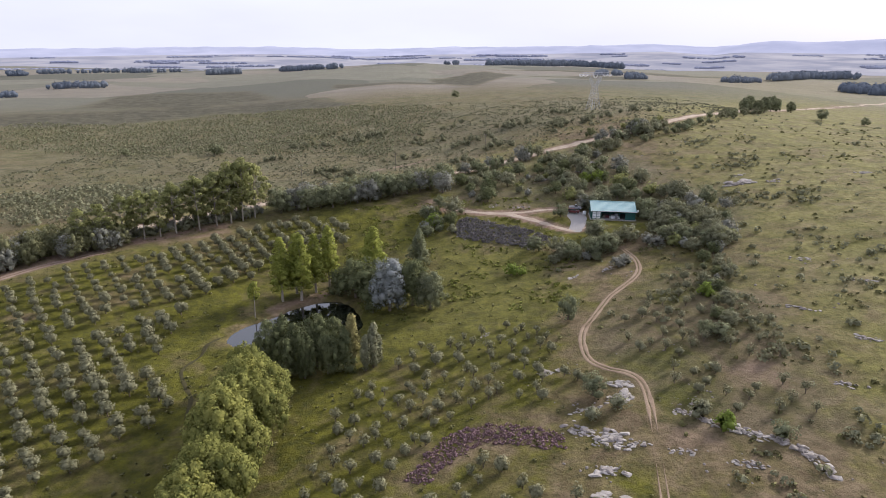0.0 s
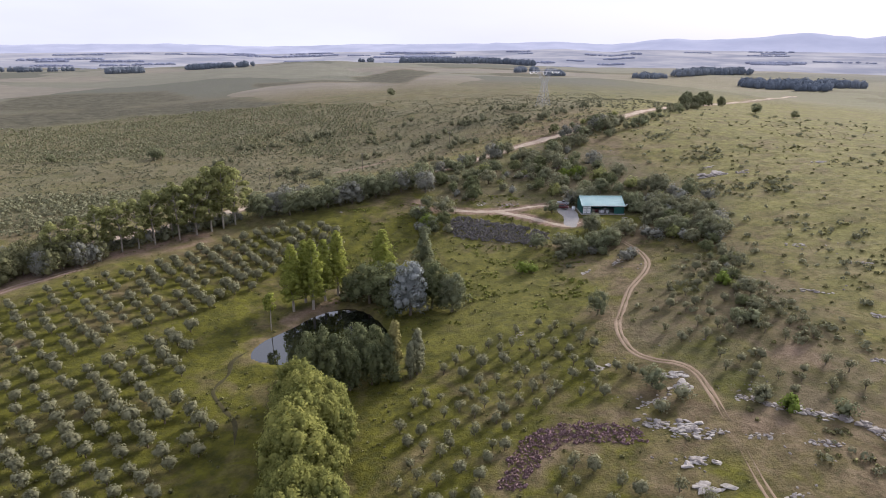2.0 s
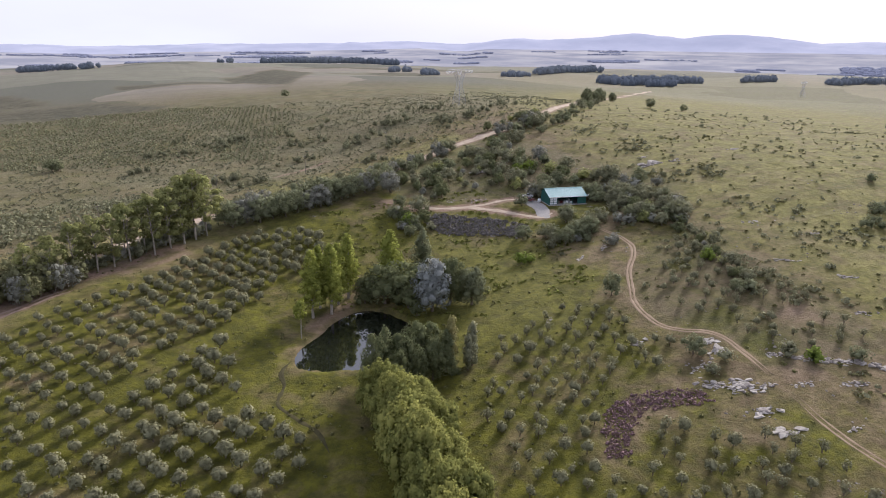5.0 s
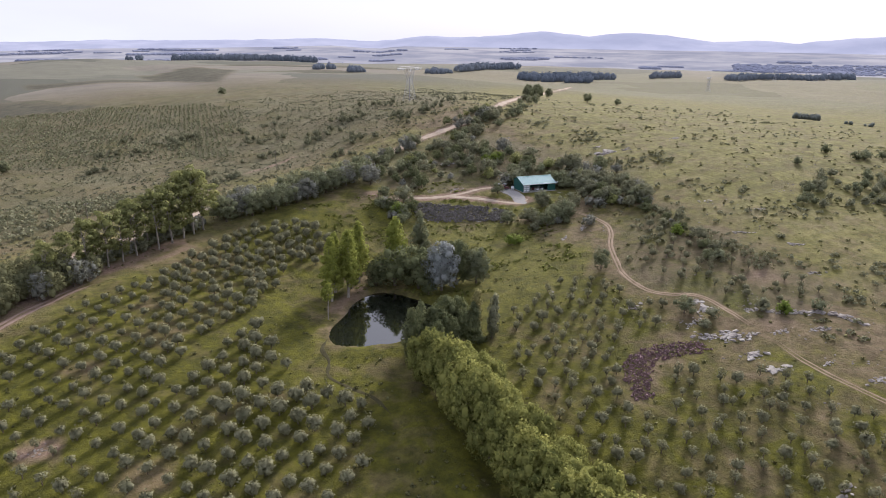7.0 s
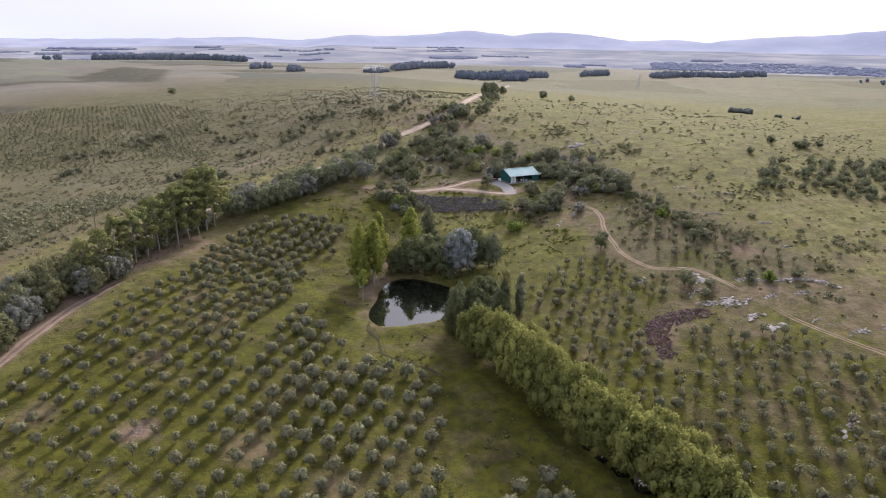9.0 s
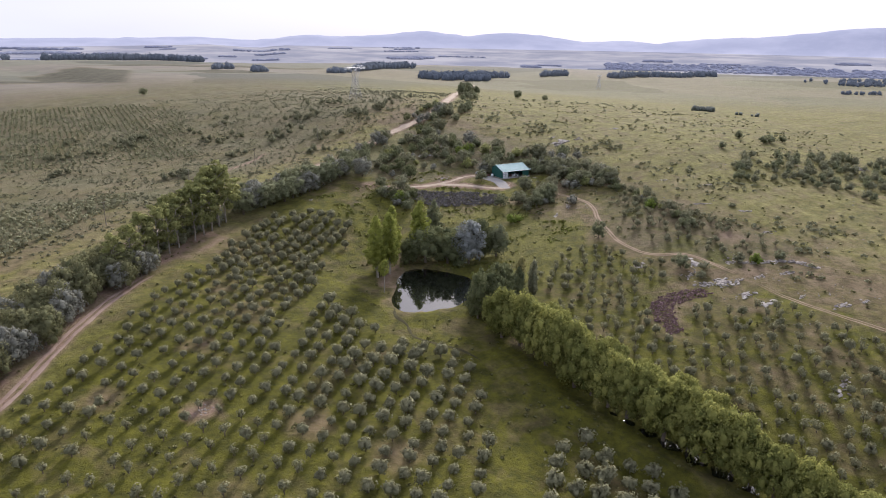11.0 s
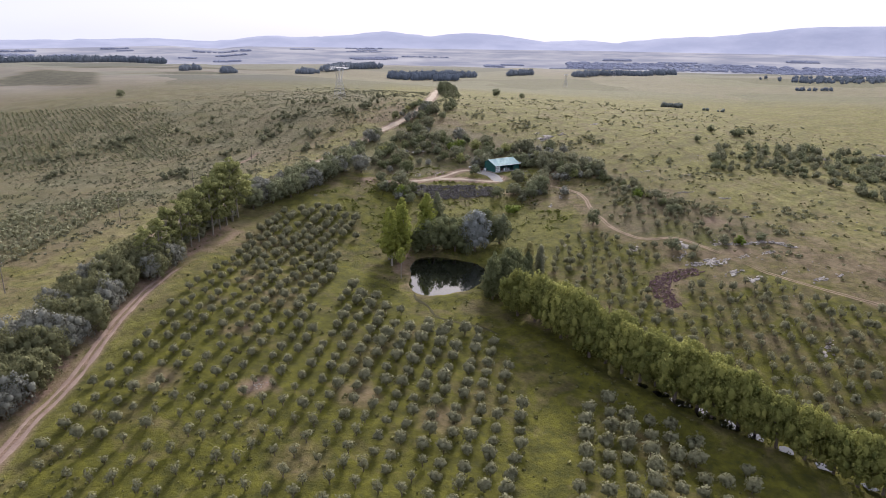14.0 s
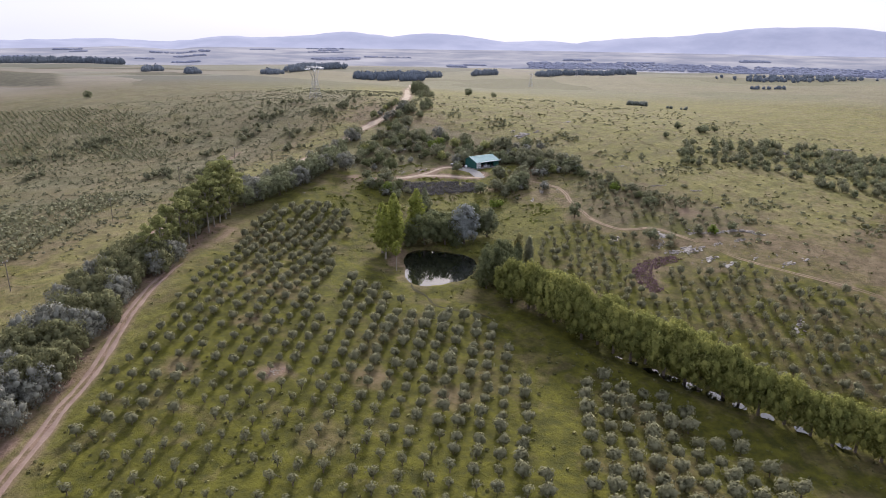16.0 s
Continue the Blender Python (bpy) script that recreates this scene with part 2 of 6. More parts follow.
M_LAVENDER = foliage("lavender_leaf", (0.115, 0.105, 0.1), (0.3, 0.28, 0.275), (0.2, 0.19, 0.16), 0.1, 0.8)
M_HEATH = foliage("heath_flower", (0.17, 0.105, 0.115), (0.31, 0.21, 0.23), (0.22, 0.15, 0.14), 0.1, 0.8)
M_LOWSCRUB = foliage("low_scrub_leaf", (0.14, 0.144, 0.09), (0.26, 0.258, 0.168), (0.205, 0.2, 0.128), 0.15, 0.06)
M_SAPLING = foliage("sapling_leaf", (0.16, 0.165, 0.098), (0.31, 0.31, 0.185), (0.235, 0.236, 0.138), 0.15, 0.05)
M_TUSSOCK = foliage("tussock_leaf", (0.1, 0.1, 0.04), (0.25, 0.235, 0.11), (0.185, 0.18, 0.075), 0.1, 0.1)
M_WEED = foliage("green_weed_leaf", (0.12, 0.14, 0.03), (0.25, 0.265, 0.07), (0.2, 0.2, 0.06), 0.2, 0.15)
M_FARWOOD = foliage("far_wood_leaf", (0.12, 0.133, 0.115), (0.19, 0.205, 0.17), (0.15, 0.165, 0.14), 0.0, 0.02)
M_BARK = plain("bark", (0.16, 0.125, 0.095), 0.9, 0, 9, 0.35, 0.4)
M_PALE_BARK = plain("pale_bark", (0.33, 0.29, 0.24), 0.8, 0, 5, 0.3, 0.2)
M_TIN = plain("painted_roof_sheet", (0.25, 0.41, 0.41), 0.6, 0.0, 3, 0.12)
M_GREEN_WALL = plain("green_painted_wall", (0.015, 0.095, 0.08), 0.6, 0, 3, 0.15)
M_WHITE = plain("white_paint", (0.74, 0.75, 0.76), 0.5, 0, 4, 0.08)
M_STEEL = plain("galvanised_steel", (0.42, 0.43, 0.46), 0.45, 0.6, 4, 0.15)
M_INSULATOR = plain("white_insulator", (0.82, 0.82, 0.84), 0.35, 0, 4, 0.05)
M_FLOOR = plain("concrete_slab", (0.33, 0.31, 0.29), 0.9, 0, 3, 0.2)
M_TIMBER = plain("weathered_timber", (0.2, 0.17, 0.14), 0.9, 0, 7, 0.3)
M_CARRED = plain("dark_red_paint", (0.10, 0.018, 0.02), 0.3, 0, 3, 0.1)
M_CARGREY = plain("silver_grey_paint", (0.42, 0.42, 0.44), 0.3, 0.3, 3, 0.08)
M_GLASS = plain("dark_window_glass", (0.02, 0.024, 0.028), 0.08, 0, 3, 0.05)
M_TYRE = plain("tyre_rubber", (0.025, 0.025, 0.027), 0.85, 0, 9, 0.2)


def dirt_material(name, a, b):
    m, n, l, bs, o = nodes_of(name)
    p = place_of(n)
    big, fine = noise_of(n, l, 0.35, 4, vector=p), noise_of(n, l, 3.0, 6, 0.7, vector=p)
    c = mix_rgb(n, l, ramp_of(n, l, big, 0.3, 0.7), a, b)
    c = mix_rgb(n, l, ramp_of(n, l, fine, 0.45, 0.75, 0, 0.6), c, tuple(v * 0.7 for v in a))
    l.new(c, bs.inputs["Base Color"])
    bs.inputs["Roughness"].default_value = 0.95
    bs.inputs["Specular IOR Level"].default_value = 0.1
    bump_of(n, l, fine, 0.6, 0.12, bs)
    return m


M_DIRT = dirt_material("dry_earth", (0.255, 0.185, 0.125), (0.355, 0.27, 0.19))
M_ROAD = dirt_material("gravel_road", (0.38, 0.30, 0.22), (0.50, 0.41, 0.32))
M_REDDIRT = dirt_material("reddish_earth", (0.25, 0.175, 0.14), (0.36, 0.27, 0.22))
M_DITCH = dirt_material("wet_dark_soil", (0.05, 0.045, 0.022), (0.085, 0.075, 0.036))


def attr(n, name):
    k = n.new("ShaderNodeAttribute")
    k.attribute_name = name
    return k.outputs["Fac"]


def hazed_field_tone(n, l, p):
    """Patchwork of far fields, each with a tone of its own, greyed to carry haze."""
    v = n.new("ShaderNodeTexVoronoi")
    v.inputs["Scale"].default_value = 0.0042
    d = n.new("ShaderNodeVectorMath")
    d.operation = "ADD"
    k = n.new("ShaderNodeTexNoise")
    k.inputs["Scale"].default_value, k.inputs["Detail"].default_value = 0.006, 3
    s = n.new("ShaderNodeVectorMath")
    s.operation = "SCALE"
    s.inputs["Scale"].default_value = 130
    l.new(p, k.inputs["Vector"])
    l.new(k.outputs["Color"], s.inputs[0])
    l.new(p, d.inputs[0])
    l.new(s.outputs["Vector"], d.inputs[1])
    l.new(d.outputs["Vector"], v.inputs["Vector"])
    sep = n.new("ShaderNodeSeparateColor")
    l.new(v.outputs["Color"], sep.inputs["Color"])
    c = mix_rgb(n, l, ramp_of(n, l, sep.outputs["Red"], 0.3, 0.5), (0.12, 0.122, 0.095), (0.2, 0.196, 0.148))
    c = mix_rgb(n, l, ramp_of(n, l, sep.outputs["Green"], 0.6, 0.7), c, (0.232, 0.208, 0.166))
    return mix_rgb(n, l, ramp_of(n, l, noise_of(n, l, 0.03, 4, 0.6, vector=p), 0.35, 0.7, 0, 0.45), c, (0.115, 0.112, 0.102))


def ground_material():
    m, n, l, bs, o = nodes_of("grassland")
    p = place_of(n)
    huge, big = noise_of(n, l, 0.006, 4, vector=p), noise_of(n, l, 0.045, 5, 0.6, vector=p)
    mid, fine, tiny = noise_of(n, l, 0.28, 5, 0.65, vector=p), noise_of(n, l, 1.3, 5, 0.7, vector=p), noise_of(n, l, 5.0, 4, 0.7, vector=p)
    lush = mix_rgb(n, l, ramp_of(n, l, mid, 0.35, 0.65), (0.058, 0.058, 0.012), (0.136, 0.13, 0.019))
    dry = mix_rgb(n, l, ramp_of(n, l, mid, 0.35, 0.65), (0.112, 0.083, 0.047), (0.207, 0.157, 0.094))
    k = math_of(n, l, "ADD", attr(n, "lush"), ramp_of(n, l, big, 0.3, 0.7, -0.4, 0.4))
    patchy = noise_of(n, l, 0.13, 4, 0.6, vector=p, distort=0.6)
    k = math_of(n, l, "ADD", k, ramp_of(n, l, patchy, 0.35, 0.65, -0.35, 0.35))
    k = math_of(n, l, "ADD", k, ramp_of(n, l, huge, 0.3, 0.7, -0.15, 0.15))
    c = mix_rgb(n, l, ramp_of(n, l, k, 0.1, 0.9), dry, lush)
    meadow = mix_rgb(n, l, ramp_of(n, l, mid, 0.35, 0.65), (0.15, 0.142, 0.042), (0.28, 0.252, 0.095))
    c = mix_rgb(n, l, math_of(n, l, "MULTIPLY", attr(n, "meadow"), ramp_of(n, l, patchy, 0.32, 0.62, 0.35, 1.0)), c, meadow)
    moor = noise_of(n, l, 0.085, 6, 0.68, vector=p, distort=0.8)
    rough = mix_rgb(n, l, ramp_of(n, l, moor, 0.4, 0.6), (0.078, 0.078, 0.042), (0.215, 0.195, 0.12))
    rough = mix_rgb(n, l, ramp_of(n, l, mid, 0.45, 0.62, 0, 0.55), rough, (0.075, 0.08, 0.04))
    c = mix_rgb(n, l, attr(n, "heather"), c, rough)
    c = mix_rgb(n, l, ramp_of(n, l, noise_of(n, l, 0.75, 5, 0.7, vector=p), 0.5, 0.7, 0, 0.7), c, (0.055, 0.058, 0.022))
    turned = n.new("ShaderNodeMapping")
    turned.inputs["Rotation"].default_value, turned.inputs["Scale"].default_value = (0, 0, -0.62), (0.022, 0.16, 0.1)
    l.new(p, turned.inputs["Vector"])
    streak = noise_of(n, l, 1.0, 5, 0.65, vector=turned.outputs["Vector"], distort=0.4)
    wild = math_of(n, l, "MAXIMUM", attr(n, "heather"), attr(n, "meadow"))
    c = mix_rgb(n, l, math_of(n, l, "MULTIPLY", wild, ramp_of(n, l, streak, 0.5, 0.68, 0, 0.55)), c, (0.085, 0.09, 0.04))
    c = mix_rgb(n, l, math_of(n, l, "MULTIPLY", wild, ramp_of(n, l, streak, 0.44, 0.3, 0, 0.4)), c, (0.235, 0.205, 0.125))
    c = mix_rgb(n, l, ramp_of(n, l, tiny, 0.55, 0.8, 0, 0.16), c, (0.24, 0.205, 0.115))
    bare = mix_rgb(n, l, ramp_of(n, l, fine, 0.35, 0.7), (0.195, 0.128, 0.094), (0.305, 0.22, 0.165))
    k = math_of(n, l, "MULTIPLY", attr(n, "bare"), ramp_of(n, l, mid, 0.3, 0.6, 0.5, 1.25))
    c = mix_rgb(n, l, ramp_of(n, l, k, 0.15, 0.85), c, bare)
    c = mix_rgb(n, l, attr(n, "field"), c, mix_rgb(n, l, ramp_of(n, l, moor, 0.38, 0.62), (0.066, 0.063, 0.043), (0.118, 0.108, 0.072)))
    l.new(c, bs.inputs["Base Color"])
    bs.inputs["Roughness"].default_value = 0.95
    bs.inputs["Specular IOR Level"].default_value = 0.1
    c = mix_rgb(n, l, attr(n, "pale"), c, hazed_field_tone(n, l, p))
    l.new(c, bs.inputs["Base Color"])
    h = math_of(n, l, "ADD", fine, mid)
    bump_of(n, l, h, 0.8, 0.5, bs)
    return m


M_GROUND = ground_material()


def water_material():
    m, n, l, bs, o = nodes_of("still_water")
    bs.inputs["Base Color"].default_value = (0.012, 0.014, 0.010, 1)
    bs.inputs["Roughness"].default_value = 0.02
    bs.inputs["IOR"].default_value = 2.1
    p = place_of(n)
    bump_of(n, l, noise_of(n, l, 0.9, 3, vector=p), 0.05, 0.1, bs)
    return m


M_WATER = water_material()


# Aerial haze is put into the surface: bluish pale tones plus some emission.
def haze_glow_material(name, low, high, glow):
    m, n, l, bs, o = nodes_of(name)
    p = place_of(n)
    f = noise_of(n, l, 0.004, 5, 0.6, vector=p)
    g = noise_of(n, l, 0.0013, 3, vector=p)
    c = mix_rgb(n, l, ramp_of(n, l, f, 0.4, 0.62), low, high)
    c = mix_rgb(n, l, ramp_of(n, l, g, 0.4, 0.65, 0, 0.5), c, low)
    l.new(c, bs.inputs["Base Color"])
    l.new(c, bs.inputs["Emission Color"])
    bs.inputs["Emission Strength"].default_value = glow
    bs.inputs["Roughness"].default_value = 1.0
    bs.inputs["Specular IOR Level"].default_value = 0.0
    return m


M_FARPLAIN = haze_glow_material("hazy_plain", (0.20, 0.205, 0.24), (0.33, 0.32, 0.33), 0.32)
M_FARHILL = haze_glow_material("hazy_hills", (0.265, 0.275, 0.345), (0.325, 0.33, 0.395), 0.52)
M_MIDWOOD = haze_glow_material("hazed_distant_leaf", (0.09, 0.105, 0.13), (0.14, 0.155, 0.175), 0.24)
M_HAZEWOOD = haze_glow_material("hazy_wood", (0.17, 0.18, 0.24), (0.23, 0.24, 0.30), 0.40)


# ---- mesh helpers ----
def mesh_of(name, verts, faces, material, smooth_shade=False):
    """A mesh from arrays; faces all have the same number of corners. Six columns: place, then shading direction."""
    verts, faces = np.asarray(verts, np.float32), np.asarray(faces, np.int32)
    shading = verts[:, 3:] if verts.shape[1] == 6 else None
    verts = np.ascontiguousarray(verts[:, :3])
    me = bpy.data.meshes.new(name)
    me.vertices.add(len(verts))
    me.vertices.foreach_set("co", verts.ravel())
    k = faces.shape[1]
    me.loops.add(faces.size)
    me.loops.foreach_set("vertex_index", faces.ravel())
    me.polygons.add(len(faces))
    me.polygons.foreach_set("loop_start", np.arange(0, faces.size, k, dtype=np.int32))
    me.polygons.foreach_set("use_smooth", np.full(len(faces), smooth_shade or shading is not None))
    me.update(calc_edges=True)
    if shading is not None:
        me.normals_split_custom_set_from_vertices(shading)
    me.materials.append(material)
    return me


def part(name, me, parent, label="", at=None):
    ob = new(name, me)
    ob.parent = parent
    if at is not None:
        ob.matrix_basis = at
    if label:
        ob["label"] = label
    return ob


def bm_mesh(name, bm, material, smooth_shade=False):
    me = bpy.data.meshes.new(name)
    bm.to_mesh(me)
    bm.free()
    me.materials.append(material)
    for f in me.polygons:
        f.use_smooth = smooth_shade
    return me


def box(bm, x0, x1, y0, y1, z0, z1):
    v = [bm.verts.new(p) for p in ((x0, y0, z0), (x1, y0, z0), (x1, y1, z0), (x0, y1, z0), (x0, y0, z1), (x1, y0, z1), (x1, y1, z1), (x0, y1, z1))]
    for f in ((3, 2, 1, 0), (4, 5, 6, 7), (0, 1, 5, 4), (1, 2, 6, 5), (2, 3, 7, 6), (3, 0, 4, 7)):
        bm.faces.new([v[i] for i in f])


def box_mesh(name, dims, material, bevel=0.0):
    bm = bmesh.new()
    box(bm, *dims)
    if bevel:
        bmesh.ops.bevel(bm, geom=list(bm.edges), offset=bevel, segments=2, affect="EDGES", profile=0.5)
    return bm_mesh(name, bm, material)


def tubes(paths, sides=6):
    """Tapered tubes along lists of (point, radius): vertices and quads."""
    V, Q = [], []
    for path in paths:
        base = len(V)
        for i, (p, r) in enumerate(path):
            d = Vector(path[min(i + 1, len(path) - 1)][0]) - Vector(path[max(i - 1, 0)][0])
            q = d.to_track_quat("Z", "Y")
            for s in range(sides):
                a = 2 * math.pi * s / sides
                V.append(Vector(p) + q @ Vector((math.cos(a) * r, math.sin(a) * r, 0)))
        for i in range(len(path) - 1):
            for s in range(sides):
                a, b = base + i * sides + s, base + i * sides + (s + 1) % sides
                Q.append((a, b, b + sides, a + sides))
    return np.array([tuple(v) for v in V]), np.array(Q)


def leaf_cloud(rng, blobs, count, size, up=0.35, droop=0.0, fill=0.25):
    """Small four-cornered leaf sprays over a set of uneven balls (x, y, z, rx, rz)."""
    blobs = np.asarray(blobs, float)
    area = blobs[:, 3] * (blobs[:, 3] + blobs[:, 4])
    pick = rng.choice(len(blobs), count, p=area / area.sum())
    b = blobs[pick]
    d = rng.normal(size=(count, 3))
    d[:, 2] = d[:, 2] + up
    d /= np.linalg.norm(d, axis=1)[:, None]
    rad = 1 - fill * rng.rand(count) ** 1.5 + 0.10 * rng.normal(size=count)
    c = b[:, :3] + d * rad[:, None] * np.stack([b[:, 3], b[:, 3], b[:, 4]], 1)
    nrm = d + 0.55 * rng.normal(size=(count, 3))
    nrm[:, 2] += 0.45
    nrm /= np.linalg.norm(nrm, axis=1)[:, None]
    ref = rng.normal(size=(count, 3))
    ref[:, 2] -= droop * 3
    u = np.cross(nrm, ref)
    u /= np.linalg.norm(u, axis=1)[:, None] + 1e-9
    v = np.cross(nrm, u)
    s = size * rng.uniform(0.6, 1.4, count)
    w = s * rng.uniform(0.45, 0.8, count)
    u, v = u * w[:, None], v * s[:, None]
    tip = nrm * (s * 0.25)[:, None]
    V = np.stack([c - v, c + u + tip, c + v, c - u + tip], 1).reshape(-1, 3)
    return np.column_stack([V, np.repeat(rounding(blobs, c, d) + 0.28 * rng.normal(size=(count, 3)), 4, axis=0)]), np.arange(count * 4).reshape(-1, 4)


def rounding(blobs, c, d):
    """Directions that let light roll over a whole crown as well as over its separate masses."""
    mid = (blobs[:, :3] * (blobs[:, 3] ** 2)[:, None]).sum(0) / (blobs[:, 3] ** 2).sum()
    reach = np.array([max(np.ptp(blobs[:, 0]), 1), max(np.ptp(blobs[:, 1]), 1), max(np.ptp(blobs[:, 2]), 1)])
    g = (c - mid) / reach
    g /= np.linalg.norm(g, axis=1)[:, None] + 1e-6
    return 0.75 * d + 0.6 * g + np.array([0, 0, 0.12])


def cores(blobs, shrink=0.76):
    """Uneven low-cornered bodies inside the leaf masses."""
    t = np.arange(6) * math.pi / 3
    unit = [(0, 0, 1)] + [(math.cos(a) * 0.85, math.sin(a) * 0.85, 0.5) for a in t] + [(math.cos(a + 0.5) * 0.85, math.sin(a + 0.5) * 0.85, -0.5) for a in t] + [(0, 0, -1)]
    quads = []
    for i in range(3):
        a = 2 * i
        quads.append((0, 1 + a, 1 + (a + 1) % 6, 1 + (a + 2) % 6))
        quads.append((13, 7 + (a + 2) % 6, 7 + (a + 1) % 6, 7 + a))
    for i in range(6):
        quads.append((1 + i, 7 + i, 7 + (i + 1) % 6, 1 + (i + 1) % 6))
    unit, quads = np.array(unit), np.array(quads)
    out = []
    for x, y, z, rx, rz in blobs:
        w = unit * np.array([rx, rx, rz]) * shrink + np.array([x, y, z])
        out.append((np.column_stack([w, rounding(np.asarray(blobs, float), w, unit)]), quads))
    return merge(out)


def merge(pieces):
    V, Q, base = [], [], 0
    for v, q in pieces:
        V.append(v)
        Q.append(q + base)
        base += len(v)
    return np.concatenate(V), np.concatenate(Q)


def scatter_mesh(name, variants, spots, material):
    """Joins many copies of a few shapes: spots are (x, y, z, scale, turn)."""
    pieces = []
    for k, (x, y, z, s, a) in enumerate(spots):
        v, q = variants[k % len(variants)]
        ca, sa = math.cos(a) * s, math.sin(a) * s
        w = np.empty_like(v)
        w[:, 0], w[:, 1], w[:, 2] = v[:, 0] * ca - v[:, 1] * sa + x, v[:, 0] * sa + v[:, 1] * ca + y, v[:, 2] * s + z
        if v.shape[1] == 6:
            w[:, 3], w[:, 4], w[:, 5] = (v[:, 3] * ca - v[:, 4] * sa) / s, (v[:, 3] * sa + v[:, 4] * ca) / s, v[:, 5]
        pieces.append((w, q))
    return mesh_of(name, *merge(pieces), material)


# ---- ground ----
def axis(lo, hi, step, far_lo, far_hi, grow=1.13):
    mid = list(np.arange(lo, hi + step / 2, step))
    a, s = [], step
    x = lo
    while x > far_lo:
        s *= grow
        x -= s
        a.append(x)
    b, s, x = [], step, mid[-1]
    while x < far_hi:
        s *= grow
        x += s
        b.append(x)
    return np.array(a[::-1] + mid + b)


gx, gy = axis(-230, 260, 2.0, -2300, 2500, 1.06), axis(10, 330, 2.0, -1500, 2500, 1.05)
GX, GY = np.meshgrid(gx, gy)
GZ = land(GX.ravel(), GY.ravel()).reshape(GX.shape)
ni, nj = GX.shape
ids = np.arange(ni * nj).reshape(ni, nj)
quads = np.stack([ids[:-1, :-1], ids[:-1, 1:], ids[1:, 1:], ids[1:, :-1]], -1).reshape(-1, 4)
ground_me = mesh_of("ground", np.stack([GX, GY, GZ], -1).reshape(-1, 3), quads, M_GROUND, True)
fx, fy = GX.ravel(), GY.ravel()
ORCHARD_W = [(-152, 132), (-138, 150), (-112, 172), (-80, 201), (-52, 224), (-33, 225), (-28, 205), (-45, 186), (-62, 168), (-66, 150), (-62, 129), (-52, 118), (-57, 106), (-68, 90), (-80, 78), (-97, 62), (-150, 20), (-190, 60)]
ORCHARD_S = [(-61, 82), (-53, 79.5), (-50.5, 68), (-51, 49), (-57, 38), (-66, 20), (-120, 20), (-95, 58)]
ORCHARD_E = [(-22, 109), (-6, 136), (8, 144), (20, 144), (28, 132), (26, 122), (31, 116), (20, 108), (6, 105), (-8, 88), (-2, 86), (8, 92), (20, 88), (30, 77), (28, 60), (32, 45), (24, 30), (-20, 20), (-27, 40), (-26, 80)]
ORCHARD_U = [(46, 99), (68, 97), (70, 110), (72, 124), (72, 146), (80, 166), (66, 162), (52, 150), (43, 140), (38, 128), (44, 116)]
d_west, d_east, d_pond = poly_dist(fx, fy, ORCHARD_W), poly_dist(fx, fy, ORCHARD_E), poly_dist(fx, fy, POND)
lush = np.full(len(fx), 0.30)
lush += 0.42 * (1 - smooth(-4, 12, d_west)) + 0.45 * (1 - smooth(-6, 14, d_east))
strip = poly_dist(fx, fy, rounded([(-100, 45), (-80, 72), (-66, 92), (-56, 108), (-48, 122), (-44, 132)], closed=False), False)
lush += 0.55 * (1 - smooth(5, 14, strip))
lush += 0.45 * (1 - smooth(6, 26, poly_dist(fx, fy, [(-34, 20), (-32, 60), (-30, 110), (-10, 150), (0, 178), (-20, 205), (-35, 232)], False)))
lush += 0.6 * (1 - smooth(5, 14, poly_dist(fx, fy, [(0, 221), (16, 219), (32, 208), (44, 198), (56, 204)], False)))
lush += 0.35 * (1 - smooth(6, 16, np.hypot(fx - 60, fy - 205)))
lush += 0.6 * (1 - smooth(16, 42, np.hypot(fx - 10, (fy - 172) * 0.8)))
lush += 0.16 * smooth(0, 60, fx - 60 - 0.15 * (fy - 120)) * (fy < 800)
lush += 0.6 * (1 - smooth(5, 13, poly_dist(fx, fy, [(-50, 112), (-48, 90), (-47, 70), (-44, 50), (-41, 20)], False)))
lush += 0.5 * (1 - smooth(5, 16, poly_dist(fx, fy, [(-62, 146), (-56, 160), (-46, 182), (-34, 205), (-34, 226)], False)))
lush += 0.45 * (1 - smooth(-4, 10, poly_dist(fx, fy, ORCHARD_S)))
lush -= 0.08 * smooth(250, 420, fy) * (fx < 150)
bare = 0.9 * (1 - smooth(0.6, 3.4, poly_dist(fx, fy, TRACK_WEST, False))) * (0.72 + 0.28 * waves(fx, fy, 8, 14)) * (1 - 0.75 * smooth(185, 200, fy))
bare = np.maximum(bare, 0.6 * (1 - smooth(0.8, 2.4, poly_dist(fx, fy, [(-84, 206), (-78, 211), (-73, 215)], False))))
bare = np.maximum(bare, 0.9 * (1 - smooth(2.0, 4.6, poly_dist(fx, fy, [(-168, 131), (-150, 149), (-130, 172), (-118, 185), (-98, 202), (-76, 220)], False))) * (0.75 + 0.25 * waves(fx, fy, 11, 15)))
bare = np.maximum(bare, 0.5 * (1 - smooth(0.6, 2.0, poly_dist(fx, fy, TRACK_EAST, False))) * (0.75 + 0.25 * waves(fx, fy, 9, 4)))
bare = np.maximum(bare, 0.95 * (1 - smooth(1.6, 3.6, poly_dist(fx, fy, DRIVE, False))))
bare = np.maximum(bare, 0.95 * (1 - smooth(1.2, 3.2, poly_dist(fx, fy, DRIVE_UPPER, False))))
bare = np.maximum(bare, 0.9 * (1 - smooth(2.5, 5.0, poly_dist(fx, fy, ROAD, False))))
